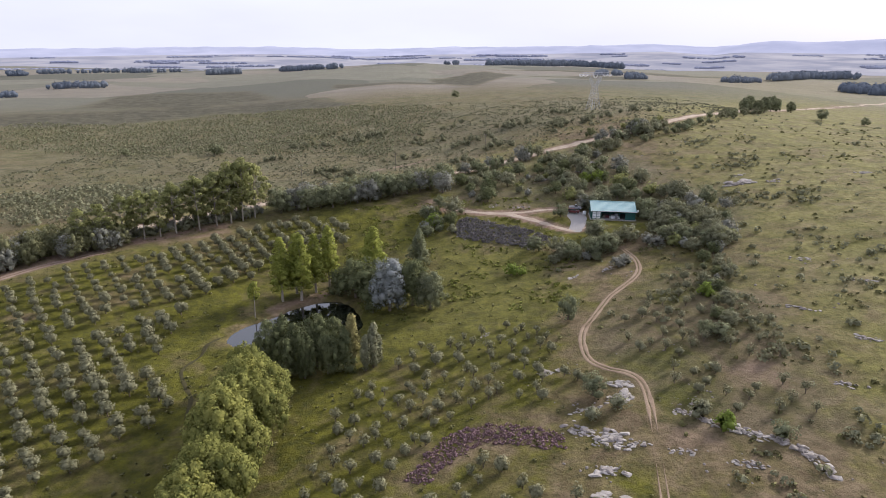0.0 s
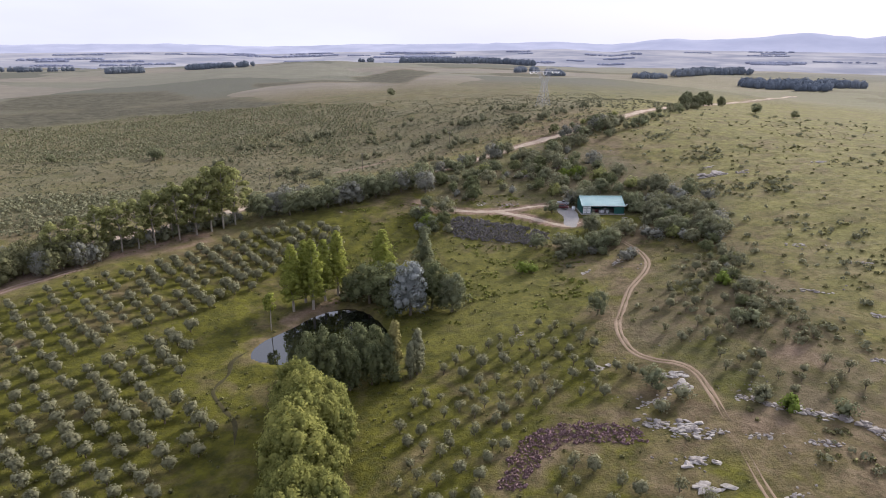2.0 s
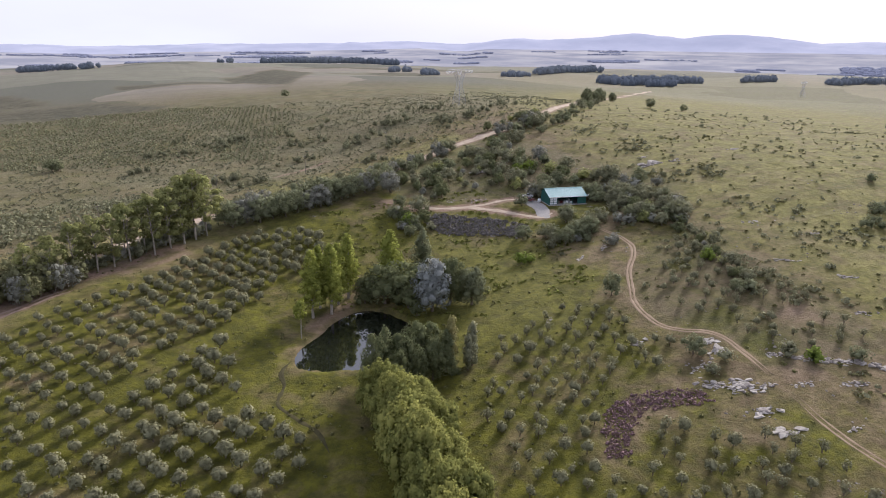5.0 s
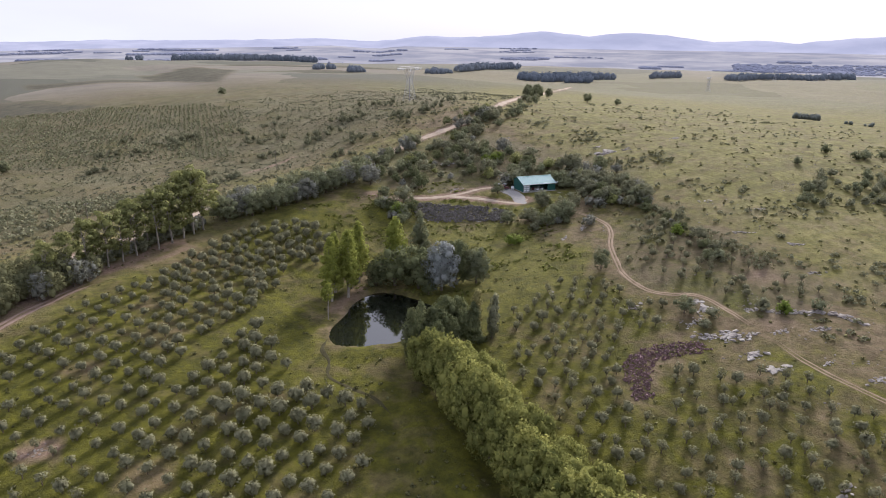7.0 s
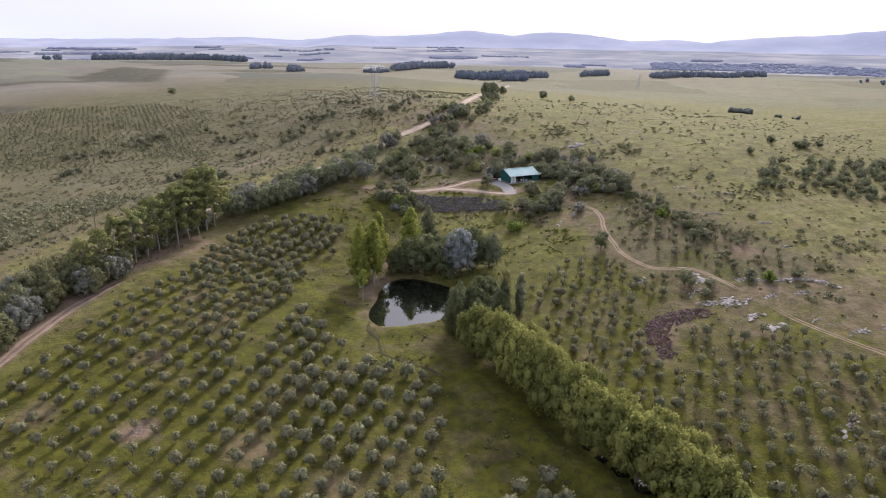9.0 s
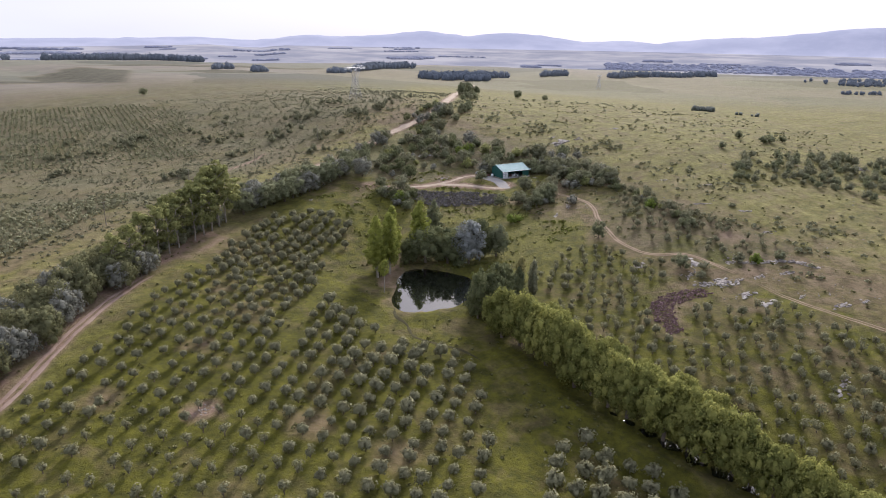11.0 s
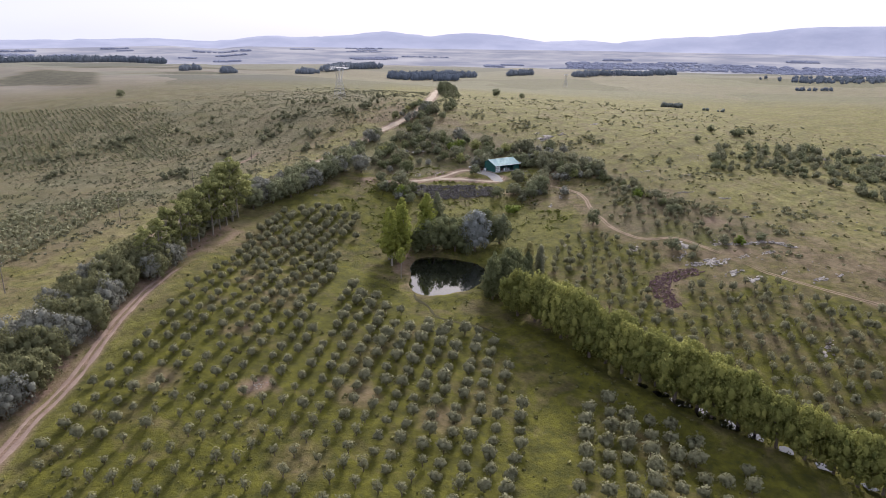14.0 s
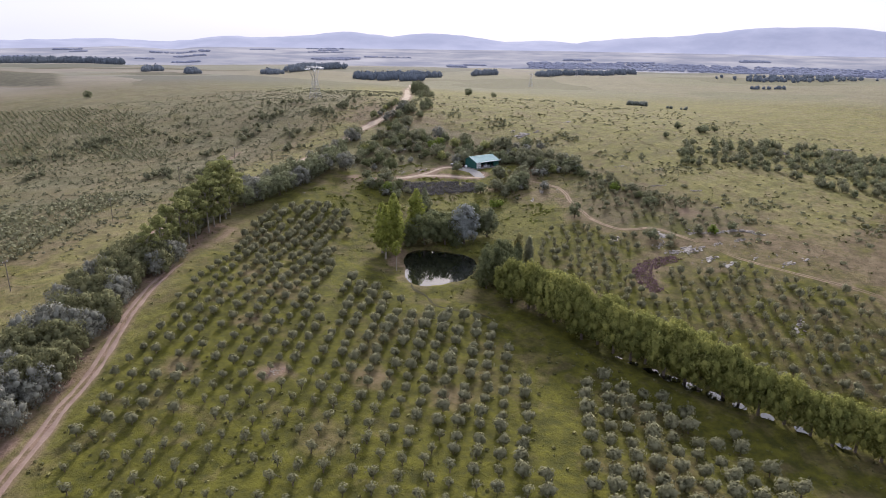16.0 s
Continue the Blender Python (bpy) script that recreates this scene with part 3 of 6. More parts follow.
bare = np.maximum(bare, 0.35 * (1 - smooth(0.2, 1.8, np.abs(d_pond))) * (fx < -30) * (fy > 139))
bare = np.maximum(bare, 0.6 * (1 - smooth(1.0, 3.5, poly_dist(fx, fy, [(-45, 162), (-39, 168), (-33, 172.5)], False))))
for bx, by, br, bs in ((-112.5, 126, 3.5, 0.9), (-105, 150, 4, 0.5), (-128, 140, 5, 0.45), (-97, 112, 6, 0.45), (-88, 95, 6, 0.45), (-52, 150, 3, 0.5), (-90, 205, 5, 0.5), (62, 112, 6, 0.5), (45, 92, 9, 0.35), (30, 226, 4, 0.5), (36, 189, 4, 0.5), (-2, 236, 4, 0.7), (-118, 100, 7, 0.35)):
    bare = np.maximum(bare, bs * (1 - smooth(0.3 * br, 1.6 * br, np.hypot(fx - bx, fy - by) + 1.5 * waves(fx, fy, 6, 7))))
bare = np.maximum(bare, 0.75 * (1 - smooth(0.8, 2.4, poly_dist(fx, fy, [(-33, 311), (-19, 319), (-5, 331)], False))))
lush += 0.35 * (1 - smooth(0, 40, np.hypot(fx + 120, fy - 105) - 40))
heather = 0.8 * smooth(0, 40, fy - 262 - 0.55 * (fx + 50)) * smooth(0, 40, 40 + 0.75 * (fy - 250) - fx) * (1 - smooth(600, 800, fy))
heather = np.maximum(heather, 0.35 * (1 - smooth(0, 10, poly_dist(fx, fy, ORCHARD_U))))
heather = np.maximum(heather, 0.5 * (1 - smooth(0, 12, poly_dist(fx, fy, [(0, 262), (20, 235), (60, 225), (90, 190), (98, 215), (70, 290), (30, 285)]))))
heather *= 0.7 + 0.3 * waves(fx, fy, 40, 12)
field = np.zeros(len(fx))
for cx, cy, rx, ry in ((-60, 950, 120, 25), (350, 1350, 260, 60), (250, 1000, 120, 40)):
    field = np.maximum(field, 1 - smooth(0.85, 1.0, ((fx - cx) / rx) ** 2 + ((fy - cy) / ry) ** 2))
for outline in ([(-395, 752), (-421, 894), (-348, 917), (-254, 905), (-196, 800), (-236, 768), (-267, 735), (-323, 729), (-383, 740)], [(-420, 655), (-306, 719), (-229, 744), (-145, 756), (-81, 640), (-182, 666), (-236, 672), (-278, 630), (-341, 590), (-420, 570)], [(-10, 1068), (80, 1190), (125, 1060), (45, 790), (15, 900)]):
    field = np.maximum(field, 1 - smooth(-4, 10, poly_dist(fx, fy, outline)))
# from 600 m out the ground fades to field tones with haze painted in
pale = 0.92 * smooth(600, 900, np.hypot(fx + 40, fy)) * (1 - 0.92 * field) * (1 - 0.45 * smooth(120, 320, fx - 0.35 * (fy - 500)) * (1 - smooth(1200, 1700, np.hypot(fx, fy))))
meadow = 0.85 * smooth(0, 40, fx - 62 - 0.12 * (fy - 120)) * (1 - (1 - 0.8 * smooth(120, 320, fx - 0.35 * (fy - 500))) * smooth(520, 800, fy)) * (fy > 60) * (1 - smooth(1200, 1700, fy))
meadow = np.maximum(meadow, 0.8 * (1 - smooth(8, 34, poly_dist(fx, fy, ROAD, False))) * (fx < 60))
meadow = np.maximum(meadow, 0.3 * (1 - smooth(14, 44, np.hypot(fx - 10, (fy - 172) * 0.8))))
meadow = np.maximum(meadow, 0.2 * (fy > 262 + 0.55 * (fx + 50)) * (1 - smooth(600, 800, fy)))
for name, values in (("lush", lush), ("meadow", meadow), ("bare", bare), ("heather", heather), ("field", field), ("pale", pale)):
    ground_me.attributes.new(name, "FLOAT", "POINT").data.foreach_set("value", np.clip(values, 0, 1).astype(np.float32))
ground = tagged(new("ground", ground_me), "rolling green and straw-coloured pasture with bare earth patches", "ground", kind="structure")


def flat_patch(name, pts, z, material, label, category):
    bm = bmesh.new()
    bm.faces.new([bm.verts.new((x, y, z)) for x, y in pts])
    bmesh.ops.triangulate(bm, faces=bm.faces[:])
    return tagged(new(name, bm_mesh(name, bm, material)), label, category, kind="structure")


flat_patch("pond_water", rounded([(-56, 145), (-52, 153), (-44, 160), (-38, 168), (-30, 173), (-20, 171), (-17, 161), (-17.5, 150), (-24, 141.5), (-36, 136), (-47, 136.6), (-54, 140)]), 0.0, M_WATER, "dark still pond mirroring trees and pale sky", "water")


def strip_mesh(name, line, width, material, lift=0.06, ruts=False, seed=1, side=0.0):
    """A track draped over the ground, its edges uneven."""
    V, Q = [], []
    pts = []
    for (ax, ay), (bx, by) in zip(line[:-1], line[1:]):
        k = max(1, int(math.hypot(bx - ax, by - ay) / 1.5))
        pts += [(ax + (bx - ax) * i / k, ay + (by - ay) * i / k) for i in range(k)]
    pts.append(line[-1])
    P = np.array(pts)
    T = np.gradient(P, axis=0)
    T /= np.linalg.norm(T, axis=1)[:, None]
    N = np.stack([-T[:, 1], T[:, 0]], 1)
    cols = np.array([-1, -0.5, 0, 0.5, 1.0])
    W = width / 2 * (1 + 0.28 * waves(P[:, 0], P[:, 1], 7, seed)[:, None] + 0.2 * waves(P[:, 0] + 50, P[:, 1], 2.6, seed + 1)[:, None] * np.array([1, 0, 0, 0, 1]))
    ends = np.arange(len(P)) * 1.5
    W = W * (0.15 + 0.85 * smooth(0, 7, np.minimum(ends, ends[::-1])))[:, None]
    XY = P[:, None, :] + N[:, None, :] * (cols * W + side)[:, :, None]
    Z = land(XY[..., 0].ravel(), XY[..., 1].ravel()).reshape(XY.shape[:2]) + lift - np.array([0.07, 0, 0.03, 0, 0.07])
    V = np.concatenate([XY, Z[..., None]], -1).reshape(-1, 3)
    n = len(P)
    ids = np.arange(n * 5).reshape(n, 5)
    Q = np.stack([ids[:-1, :-1], ids[1:, :-1], ids[1:, 1:], ids[:-1, 1:]], -1).reshape(-1, 4)
    return mesh_of(name, V, Q[:, ::-1], material, True)


def wheel_track(name, line, width, rut, material, label):
    ob = tagged(new(name), label, "track", kind="structure")
    for k, s in enumerate((-1, 1)):
        part("rut", strip_mesh("rut", line, rut, material, 0.07, seed=11 + k, side=s * width / 2), ob)
    return ob


wheel_track("track_1", [p for p in TRACK_EAST if p[1] > 94], 0.95, 0.66, M_DIRT, "two-rut dirt track winding across the pasture")
wheel_track("track_3", [p for p in TRACK_EAST if p[1] < 89], 1.15, 0.5, M_DIRT, "faint two-rut track fading into grass")
tagged(new("ditch", strip_mesh("ditch", rounded([(-52.5, 146), (-55.5, 141), (-55.6, 136), (-57.8, 130), (-55, 124), (-52, 119), (-51, 112)], closed=False), 1.0, M_DITCH, seed=31)), "narrow dark drainage ditch below the pond", "ditch", kind="structure")
wheel_track("track_2", [p for p in TRACK_WEST if p[1] < 194], 1.7, 0.95, M_REDDIRT, "rutted reddish earth track beside the orchard")
tagged(new("driveway", strip_mesh("driveway", DRIVE, 2.1, M_ROAD, seed=21)), "pale gravel driveway leading to the shed", "driveway", kind="structure")
tagged(new("driveway_branch", strip_mesh("driveway_branch", DRIVE_UPPER, 1.4, M_ROAD, lift=0.075, seed=23)), "pale gravel branch of the driveway", "driveway", kind="structure")
tagged(new("road", strip_mesh("road", ROAD, 4.6, M_ROAD, seed=25)), "pale unpaved country road between scrub and trees", "road", kind="structure")


def draped(name, pts, material, lift, label, category):
    P = np.array(rounded(pts, steps=4))
    c = P.mean(0)
    rings = [c + (P - c) * f for f in (1.0, 0.75, 0.5, 0.25)]
    XY = np.concatenate(rings)
    V = np.column_stack([XY, land(XY[:, 0], XY[:, 1]) + lift])
    V[: len(P), 2] -= lift + 0.05
    n = len(P)
    Q = [(r * n + i, r * n + (i + 1) % n, (r + 1) * n + (i + 1) % n, (r + 1) * n + i) for r in range(3) for i in range(n)]
    bm = bmesh.new()
    vs = [bm.verts.new(v) for v in V]
    for q in Q:
        bm.faces.new([vs[i] for i in q])
    bm.faces.new(vs[3 * n:])
    return tagged(new(name, bm_mesh(name, bm, material, True)), label, category, kind="structure")


draped("gravel_yard", [(42.5, 202.5), (46, 200.5), (48.5, 204.5), (50, 209), (51.3, 214), (51, 221), (47, 222.5), (44.5, 216), (44.8, 210)], M_FLOOR, 0.09, "grey gravel parking yard beside the shed", "yard")

# creek pools under the willow row
for (cy, lx, ly) in ((81, 0.5, 1.0), (77, 0.9, 1.6), (72.5, 1.3, 1.8), (67.5, 1.6, 2.4), (62, 1.8, 2.3), (56.5, 1.7, 2.3), (51, 1.3, 1.9), (45, 1.2, 1.8), (38, 1.1, 1.7), (30, 0.9, 1.4)):
    cx = float(np.interp(cy, [p[1] for p in CREEK][::-1], [p[0] for p in CREEK][::-1]))
    pts = [(cx + lx * (1 + 0.25 * math.sin(3 * a + cy)) * math.cos(a), cy + ly * (1 + 0.2 * math.sin(2 * a + cy)) * math.sin(a)) for a in np.linspace(0, 2 * math.pi, 22)[:-1]]
    flat_patch("creek_pool", pts, float(CREEK_LEVEL(cy)) - 0.1, M_WATER, "narrow creek pool shining under willows", "water")

# ---- distance: hazy plain and a ring of low hills ----
SKY_AZ = np.array([-60, -32, -21, -12, -5, 2, 6, 10, 15, 19.6, 23.3, 27.3, 30.3, 33, 37, 40.5, 43.6, 47, 50.3, 53.2, 56, 60, 64, 70, 75, 80, 100])
SKY_EL = np.array([-0.7, -0.75, -0.58, -0.5, -0.68, -0.45, -0.42, -0.35, -0.22, -0.08, -0.3, 0.22, 0.1, 0.27, 0.68, 0.33, 0.66, 0.5, 0.0, 0.2, 0.0, 0.42, 0.6, 1.3, 1.4, 0.95, 0.8])


def backdrop_ring(name, r0, r1, az0, az1, height, material, label, steps=220, rings=14):
    az = np.radians(np.linspace(az0, az1, steps))
    t = np.linspace(0, 1, rings)
    R = r0 + (r1 - r0) * t[:, None] + 0 * az[None, :]
    X, Y = -90 + R * np.sin(az), 5 + R * np.cos(az)
    Z = height(np.degrees(az)[None, :] + 0 * R, R, t[:, None] + 0 * R)
    ids = np.arange(rings * steps).reshape(rings, steps)
    Q = np.stack([ids[:-1, :-1], ids[:-1, 1:], ids[1:, 1:], ids[1:, :-1]], -1).reshape(-1, 4)
    return tagged(new(name, mesh_of(name, np.stack([X, Y, Z], -1).reshape(-1, 3), Q[:, ::-1], material, True)), label, "backdrop", kind="structure")


def plain_height(az, R, t):
    top = 70.5 + 4150 * np.tan(np.radians(np.minimum(-0.62, np.interp(az, SKY_AZ, SKY_EL) - 0.55)))
    k = smooth(0.1, 1.0, t)
    return -40 + (top + 40) * k + 5 * (1 - k) * waves(R * np.sin(np.radians(az)), R * np.cos(np.radians(az)), 900, 9) - 8 * (1 - smooth(0, 0.1, t))


def hill_height(az, R, t):
    top = 70.5 + R * np.tan(np.radians(np.interp(az, SKY_AZ, SKY_EL) + 0.05 * waves(az, az * 0, 2.1, 2)))
    rise = smooth(0, 0.75, t) - 0.0 * smooth(0.8, 1, t)
    foot = plain_height(az, 4000 + 0 * R, 0.92 + 0 * R) - 6
    return foot + (top - foot) * rise


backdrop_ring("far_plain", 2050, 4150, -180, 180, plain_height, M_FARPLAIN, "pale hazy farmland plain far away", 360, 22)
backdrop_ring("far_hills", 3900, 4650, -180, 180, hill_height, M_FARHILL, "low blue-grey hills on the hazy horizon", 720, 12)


# ---- trees: each kind has a few grown shapes, each tree is a trunk and a crown ----
def crown_blobs(rng, kind):
    """Leaf masses of one tree: (x, y, z, half width, half height)."""
    B = []
    if kind == "olive":
        for k in range(10):
            a, r = k * 0.698 + rng.uniform(-0.3, 0.3), rng.uniform(0.4, 0.72) * (k < 9)
            B.append((r * math.cos(a), r * math.sin(a), 1.3 + rng.uniform(-0.4, 0.45) + 0.45 * (k == 9), rng.uniform(0.5, 0.72), rng.uniform(0.48, 0.7)))
        B.append((0, 0, 1.35, 0.95, 0.8))
    elif kind == "thin_olive":
        for k in range(9):
            a, r = k * 2.4 + rng.uniform(-0.3, 0.3), rng.uniform(0.15, 0.75)
            B.append((r * math.cos(a), r * math.sin(a), 1.25 + rng.uniform(-0.45, 0.65), rng.uniform(0.4, 0.6), rng.uniform(0.4, 0.6)))
    elif kind == "willow":
        for k in range(110):
            a, u = k * 2.4 + rng.uniform(-0.3, 0.3), rng.rand()
            z = 2.7 + 8.1 * u
            r = (4.7 * math.sin(math.pi * (0.18 + 0.77 * u)) ** 0.8) * rng.uniform(0.7, 1.0)
            B.append((r * math.cos(a), r * math.sin(a), z, rng.uniform(0.6, 1.15), rng.uniform(0.9, 1.7)))
        B.append((0, 0, 6.6, 3.9, 4.2))
    elif kind == "eucalyptus":
        low = rng.uniform(3.2, 5.4)
        for k in range(26):
            a, u = k * 2.4 + rng.uniform(-0.5, 0.5), (k + 0.5) / 26
            z = low + (15.4 - low) * u + rng.uniform(-0.5, 0.5)
            r = (3.1 * math.sin(math.pi * (0.2 + 0.74 * u))) * rng.uniform(0.5, 1.2)
            B.append((r * math.cos(a), r * math.sin(a), z, rng.uniform(0.6, 1.35), rng.uniform(0.45, 0.9)))
    elif kind == "plume":          # tall pointed crowns at the pond
        for k in range(46):
            a, u = k * 2.4 + rng.uniform(-0.4, 0.4), (k + 0.5) / 46
            z = 3.6 + 14.6 * u
            r = 2.75 * (1 - u) ** 0.6 * min(1, 0.6 + 2.2 * u) * rng.uniform(0.6, 1.05)
            B.append((r * math.cos(a), r * math.sin(a), z, rng.uniform(0.65, 1.15) * (1.1 - 0.45 * u), rng.uniform(0.6, 1.1)))
        B.append((0, 0, 9.2, 1.5, 5.6))
    elif kind == "young":
        for k in range(11):
            a, u = k * 2.4 + rng.uniform(-0.4, 0.4), (k + 0.5) / 11
            r = 1.5 * math.sin(math.pi * (0.2 + 0.75 * u)) * rng.uniform(0.4, 1.0)
            B.append((r * math.cos(a), r * math.sin(a), 5.6 + 4.3 * u, rng.uniform(0.55, 0.95), rng.uniform(0.5, 0.9)))
    elif kind == "cone":
        for k in range(30):
            a, u = k * 2.4 + rng.uniform(-0.4, 0.4), (k + 0.5) / 30
            r = 3.2 * (1 - u) ** 0.8 * rng.uniform(0.6, 1.0)
            B.append((r * math.cos(a), r * math.sin(a), 0.9 + 11.6 * u, rng.uniform(0.8, 1.3) * (1.15 - 0.6 * u), rng.uniform(0.9, 1.5)))
        B.append((0, 0, 4.5, 1.9, 4.2))
    elif kind == "column":
        for k in range(22):
            a, u = k * 2.4 + rng.uniform(-0.4, 0.4), (k + 0.5) / 22
            r = 0.9 * math.sin(math.pi * (0.12 + 0.83 * u)) * rng.uniform(0.4, 1.0)
            B.append((r * math.cos(a), r * math.sin(a), 0.8 + 8.8 * u, rng.uniform(0.5, 0.85), rng.uniform(0.8, 1.3)))
        B.append((0, 0, 5, 0.7, 3.8))
    elif kind == "round":
        for k in range(40):
            a, u = k * 2.4 + rng.uniform(-0.4, 0.4), (k + 0.5) / 40
            z = 1.6 + 9.6 * u
            r = 4.7 * math.sin(math.pi * (0.16 + 0.79 * u)) ** 0.7 * rng.uniform(0.65, 1.0)
            B.append((r * math.cos(a), r * math.sin(a), z, rng.uniform(1.0, 1.6), rng.uniform(0.9, 1.5)))
        B.append((0, 0, 5.8, 3.4, 4.2))
    elif kind == "broad":          # spreading dark hedge tree
        for k in range(26):
            a, u = k * 2.4 + rng.uniform(-0.4, 0.4), (k + 0.5) / 26
            z = 1.3 + 5.4 * u
            r = 3.6 * math.sin(math.pi * (0.22 + 0.72 * u)) ** 0.7 * rng.uniform(0.5, 1.0)
            B.append((r * math.cos(a), r * math.sin(a), z, rng.uniform(0.9, 1.5), rng.uniform(0.8, 1.4)))
        B.append((0, 0, 3.2, 2.3, 2.3))
    elif kind == "shrub":
        for k in range(12):
            a, u = k * 2.4 + rng.uniform(-0.4, 0.4), (k + 0.5) / 12
            r = 1.25 * math.sin(math.pi * (0.3 + 0.62 * u)) * rng.uniform(0.5, 1.05)
            B.append((r * math.cos(a), r * math.sin(a), 0.5 + 1.7 * u, rng.uniform(0.5, 0.85), rng.uniform(0.4, 0.7)))
        B.append((0, 0, 0.9, 1.1, 0.8))
    return B


def trunk_paths(rng, kind):
    def bent(h, r0, r1, lean=0.25, n=5, top=(0, 0)):
        a = rng.uniform(0, 6.28)
        return [((top[0] * t + lean * math.sin(t * 2.6 + a) * t, top[1] * t + lean * math.cos(t * 2.1 + a) * t, h * t - 0.25 * (t == 0)), r0 + (r1 - r0) * t) for t in np.linspace(0, 1, n)]

    def limbs(count, z0, z1, reach, rise, r):
        out = []
        for k in range(count):
            a, z = k * 2.4 + rng.uniform(-0.4, 0.4), z0 + (z1 - z0) * (k + 0.5) / count
            q = reach * rng.uniform(0.6, 1)
            out.append([((0.1 * math.cos(a), 0.1 * math.sin(a), z), r), ((0.5 * q * math.cos(a), 0.5 * q * math.sin(a), z + 0.6 * rise), r * 0.7), ((q * math.cos(a), q * math.sin(a), z + rise), r * 0.3)])
        return out

    if kind in ("olive", "thin_olive"):
        return [bent(0.6, 0.1, 0.08, 0.08, 3)] + [[((0, 0, 0.5), 0.06), ((0.3 * math.cos(a), 0.3 * math.sin(a), 0.95), 0.045), ((0.58 * math.cos(a), 0.58 * math.sin(a), 1.6), 0.025)] for a in (0.4, 2.5, 4.5)]
    if kind == "willow":
        return [bent(8, 0.38, 0.12, 0.4)] + limbs(7, 1.6, 6, 3.8, 2.4, 0.14)
    if kind == "eucalyptus":
        return [bent(13.5, 0.22, 0.06, 0.5, 7)] + limbs(10, 5.5, 12, 2.8, 1.8, 0.09)
    if kind == "plume":
        return [bent(17, 0.32, 0.06, 0.4, 7)] + limbs(9, 4.0, 13, 2.2, 1.6, 0.08)
    if kind == "young":
        return [bent(9, 0.15, 0.04, 0.3, 6)] + limbs(6, 5.4, 8, 1.2, 0.9, 0.05)
    if kind in ("cone", "column"):
        return [bent(9, 0.25, 0.06, 0.1)] + limbs(5, 1.2, 6, 1.4, 0.8, 0.06)
    if kind == "round":
        return [bent(7, 0.42, 0.15, 0.4)] + limbs(8, 1.8, 6, 3.6, 2.2, 0.15)
    if kind == "broad":
        return [bent(3.6, 0.28, 0.12, 0.3)] + limbs(7, 0.8, 3.2, 2.6, 1.6, 0.11)
    return [[((0, 0, -0.2), 0.07), ((0.3 * math.cos(a), 0.3 * math.sin(a), 0.7), 0.05), ((0.7 * math.cos(a), 0.7 * math.sin(a), 1.5), 0.02)] for a in (0.3, 1.6, 2.9, 4.1, 5.3)]


LEAVES = {"olive": (300, 0.165), "thin_olive": (190, 0.15), "willow": (6200, 0.21), "eucalyptus": (2300, 0.26), "plume": (4600, 0.21), "young": (900, 0.22), "cone": (3000, 0.23), "column": (1700, 0.22), "round": (4600, 0.24), "broad": (1500, 0.225), "shrub": (260, 0.18)}
SHAPES = {}
for k_seed, (kind, (count, size)) in enumerate(LEAVES.items()):
    SHAPES[kind] = []
    for variant in range(5 if kind in ("olive", "thin_olive", "shrub", "willow", "broad", "eucalyptus") else 3):
        rng = np.random.RandomState(100 + 17 * k_seed + variant)
        blobs = crown_blobs(rng, kind)
        crown = merge([leaf_cloud(rng, blobs, count, size, droop=1.0 if kind in ("willow", "eucalyptus") else 0.0), cores(blobs[::9] if kind == "thin_olive" else blobs[::2] + blobs[-1:] if kind in ("olive", "willow") else (blobs[::4] if kind == "eucalyptus" else blobs[::3] + blobs[-1:]))])
        SHAPES[kind].append((crown, tubes(trunk_paths(rng, kind), 5 if kind in ("olive", "thin_olive", "shrub") else 7)))
MESHES = {}


def grow(name, kind, variant, leaf, bark, x, y, scale, label, category, group="", wide=1.0, sink=0.0):
    """One tree or shrub standing on the ground."""
    variant %= len(SHAPES[kind])
    key = (kind, variant, leaf.name, bark.name)
    if key not in MESHES:
        crown, stem = SHAPES[kind][variant]
        MESHES[key] = mesh_of(kind + "_crown", *crown, leaf), mesh_of(kind + "_trunk", *stem, bark, True)
    thing = tagged(new(name), label, category, group)
    turn = random.uniform(0, 360)
    thing.matrix_basis = pose(x, y, gz(x, y) - sink, 0, 0, turn) @ Matrix.Diagonal((scale * wide, scale * wide, scale, 1))
    part("crown", MESHES[key][0], thing)
    part("trunk", MESHES[key][1], thing)
    return thing


# ---- olive orchards: one grid of rows, planted field by field ----
def planted(outline, along, across, step, gap, seed, skip=0.06):
    jit = 0.3 if seed == 2 else (0.36 if seed == 1 else 0.7)
    r = np.random.RandomState(seed)
    P = np.array(outline)
    c = P.mean(0)
    out = []
    for i in range(-70, 71):
        for j in range(-70, 71):
            x = c[0] + along[0] * i * step + across[0] * j * gap + r.normal() * jit
            y = c[1] + along[1] * i * step + across[1] * j * gap + r.normal() * jit
            s = r.rand()
            out.append((x, y, s, r.uniform(0.78, 1.2), r.uniform(0, 6.28)))
    out = np.array(out)
    keep = (poly_dist(out[:, 0], out[:, 1], outline) < -0.5) & (out[:, 2] > skip)
    return out[keep]


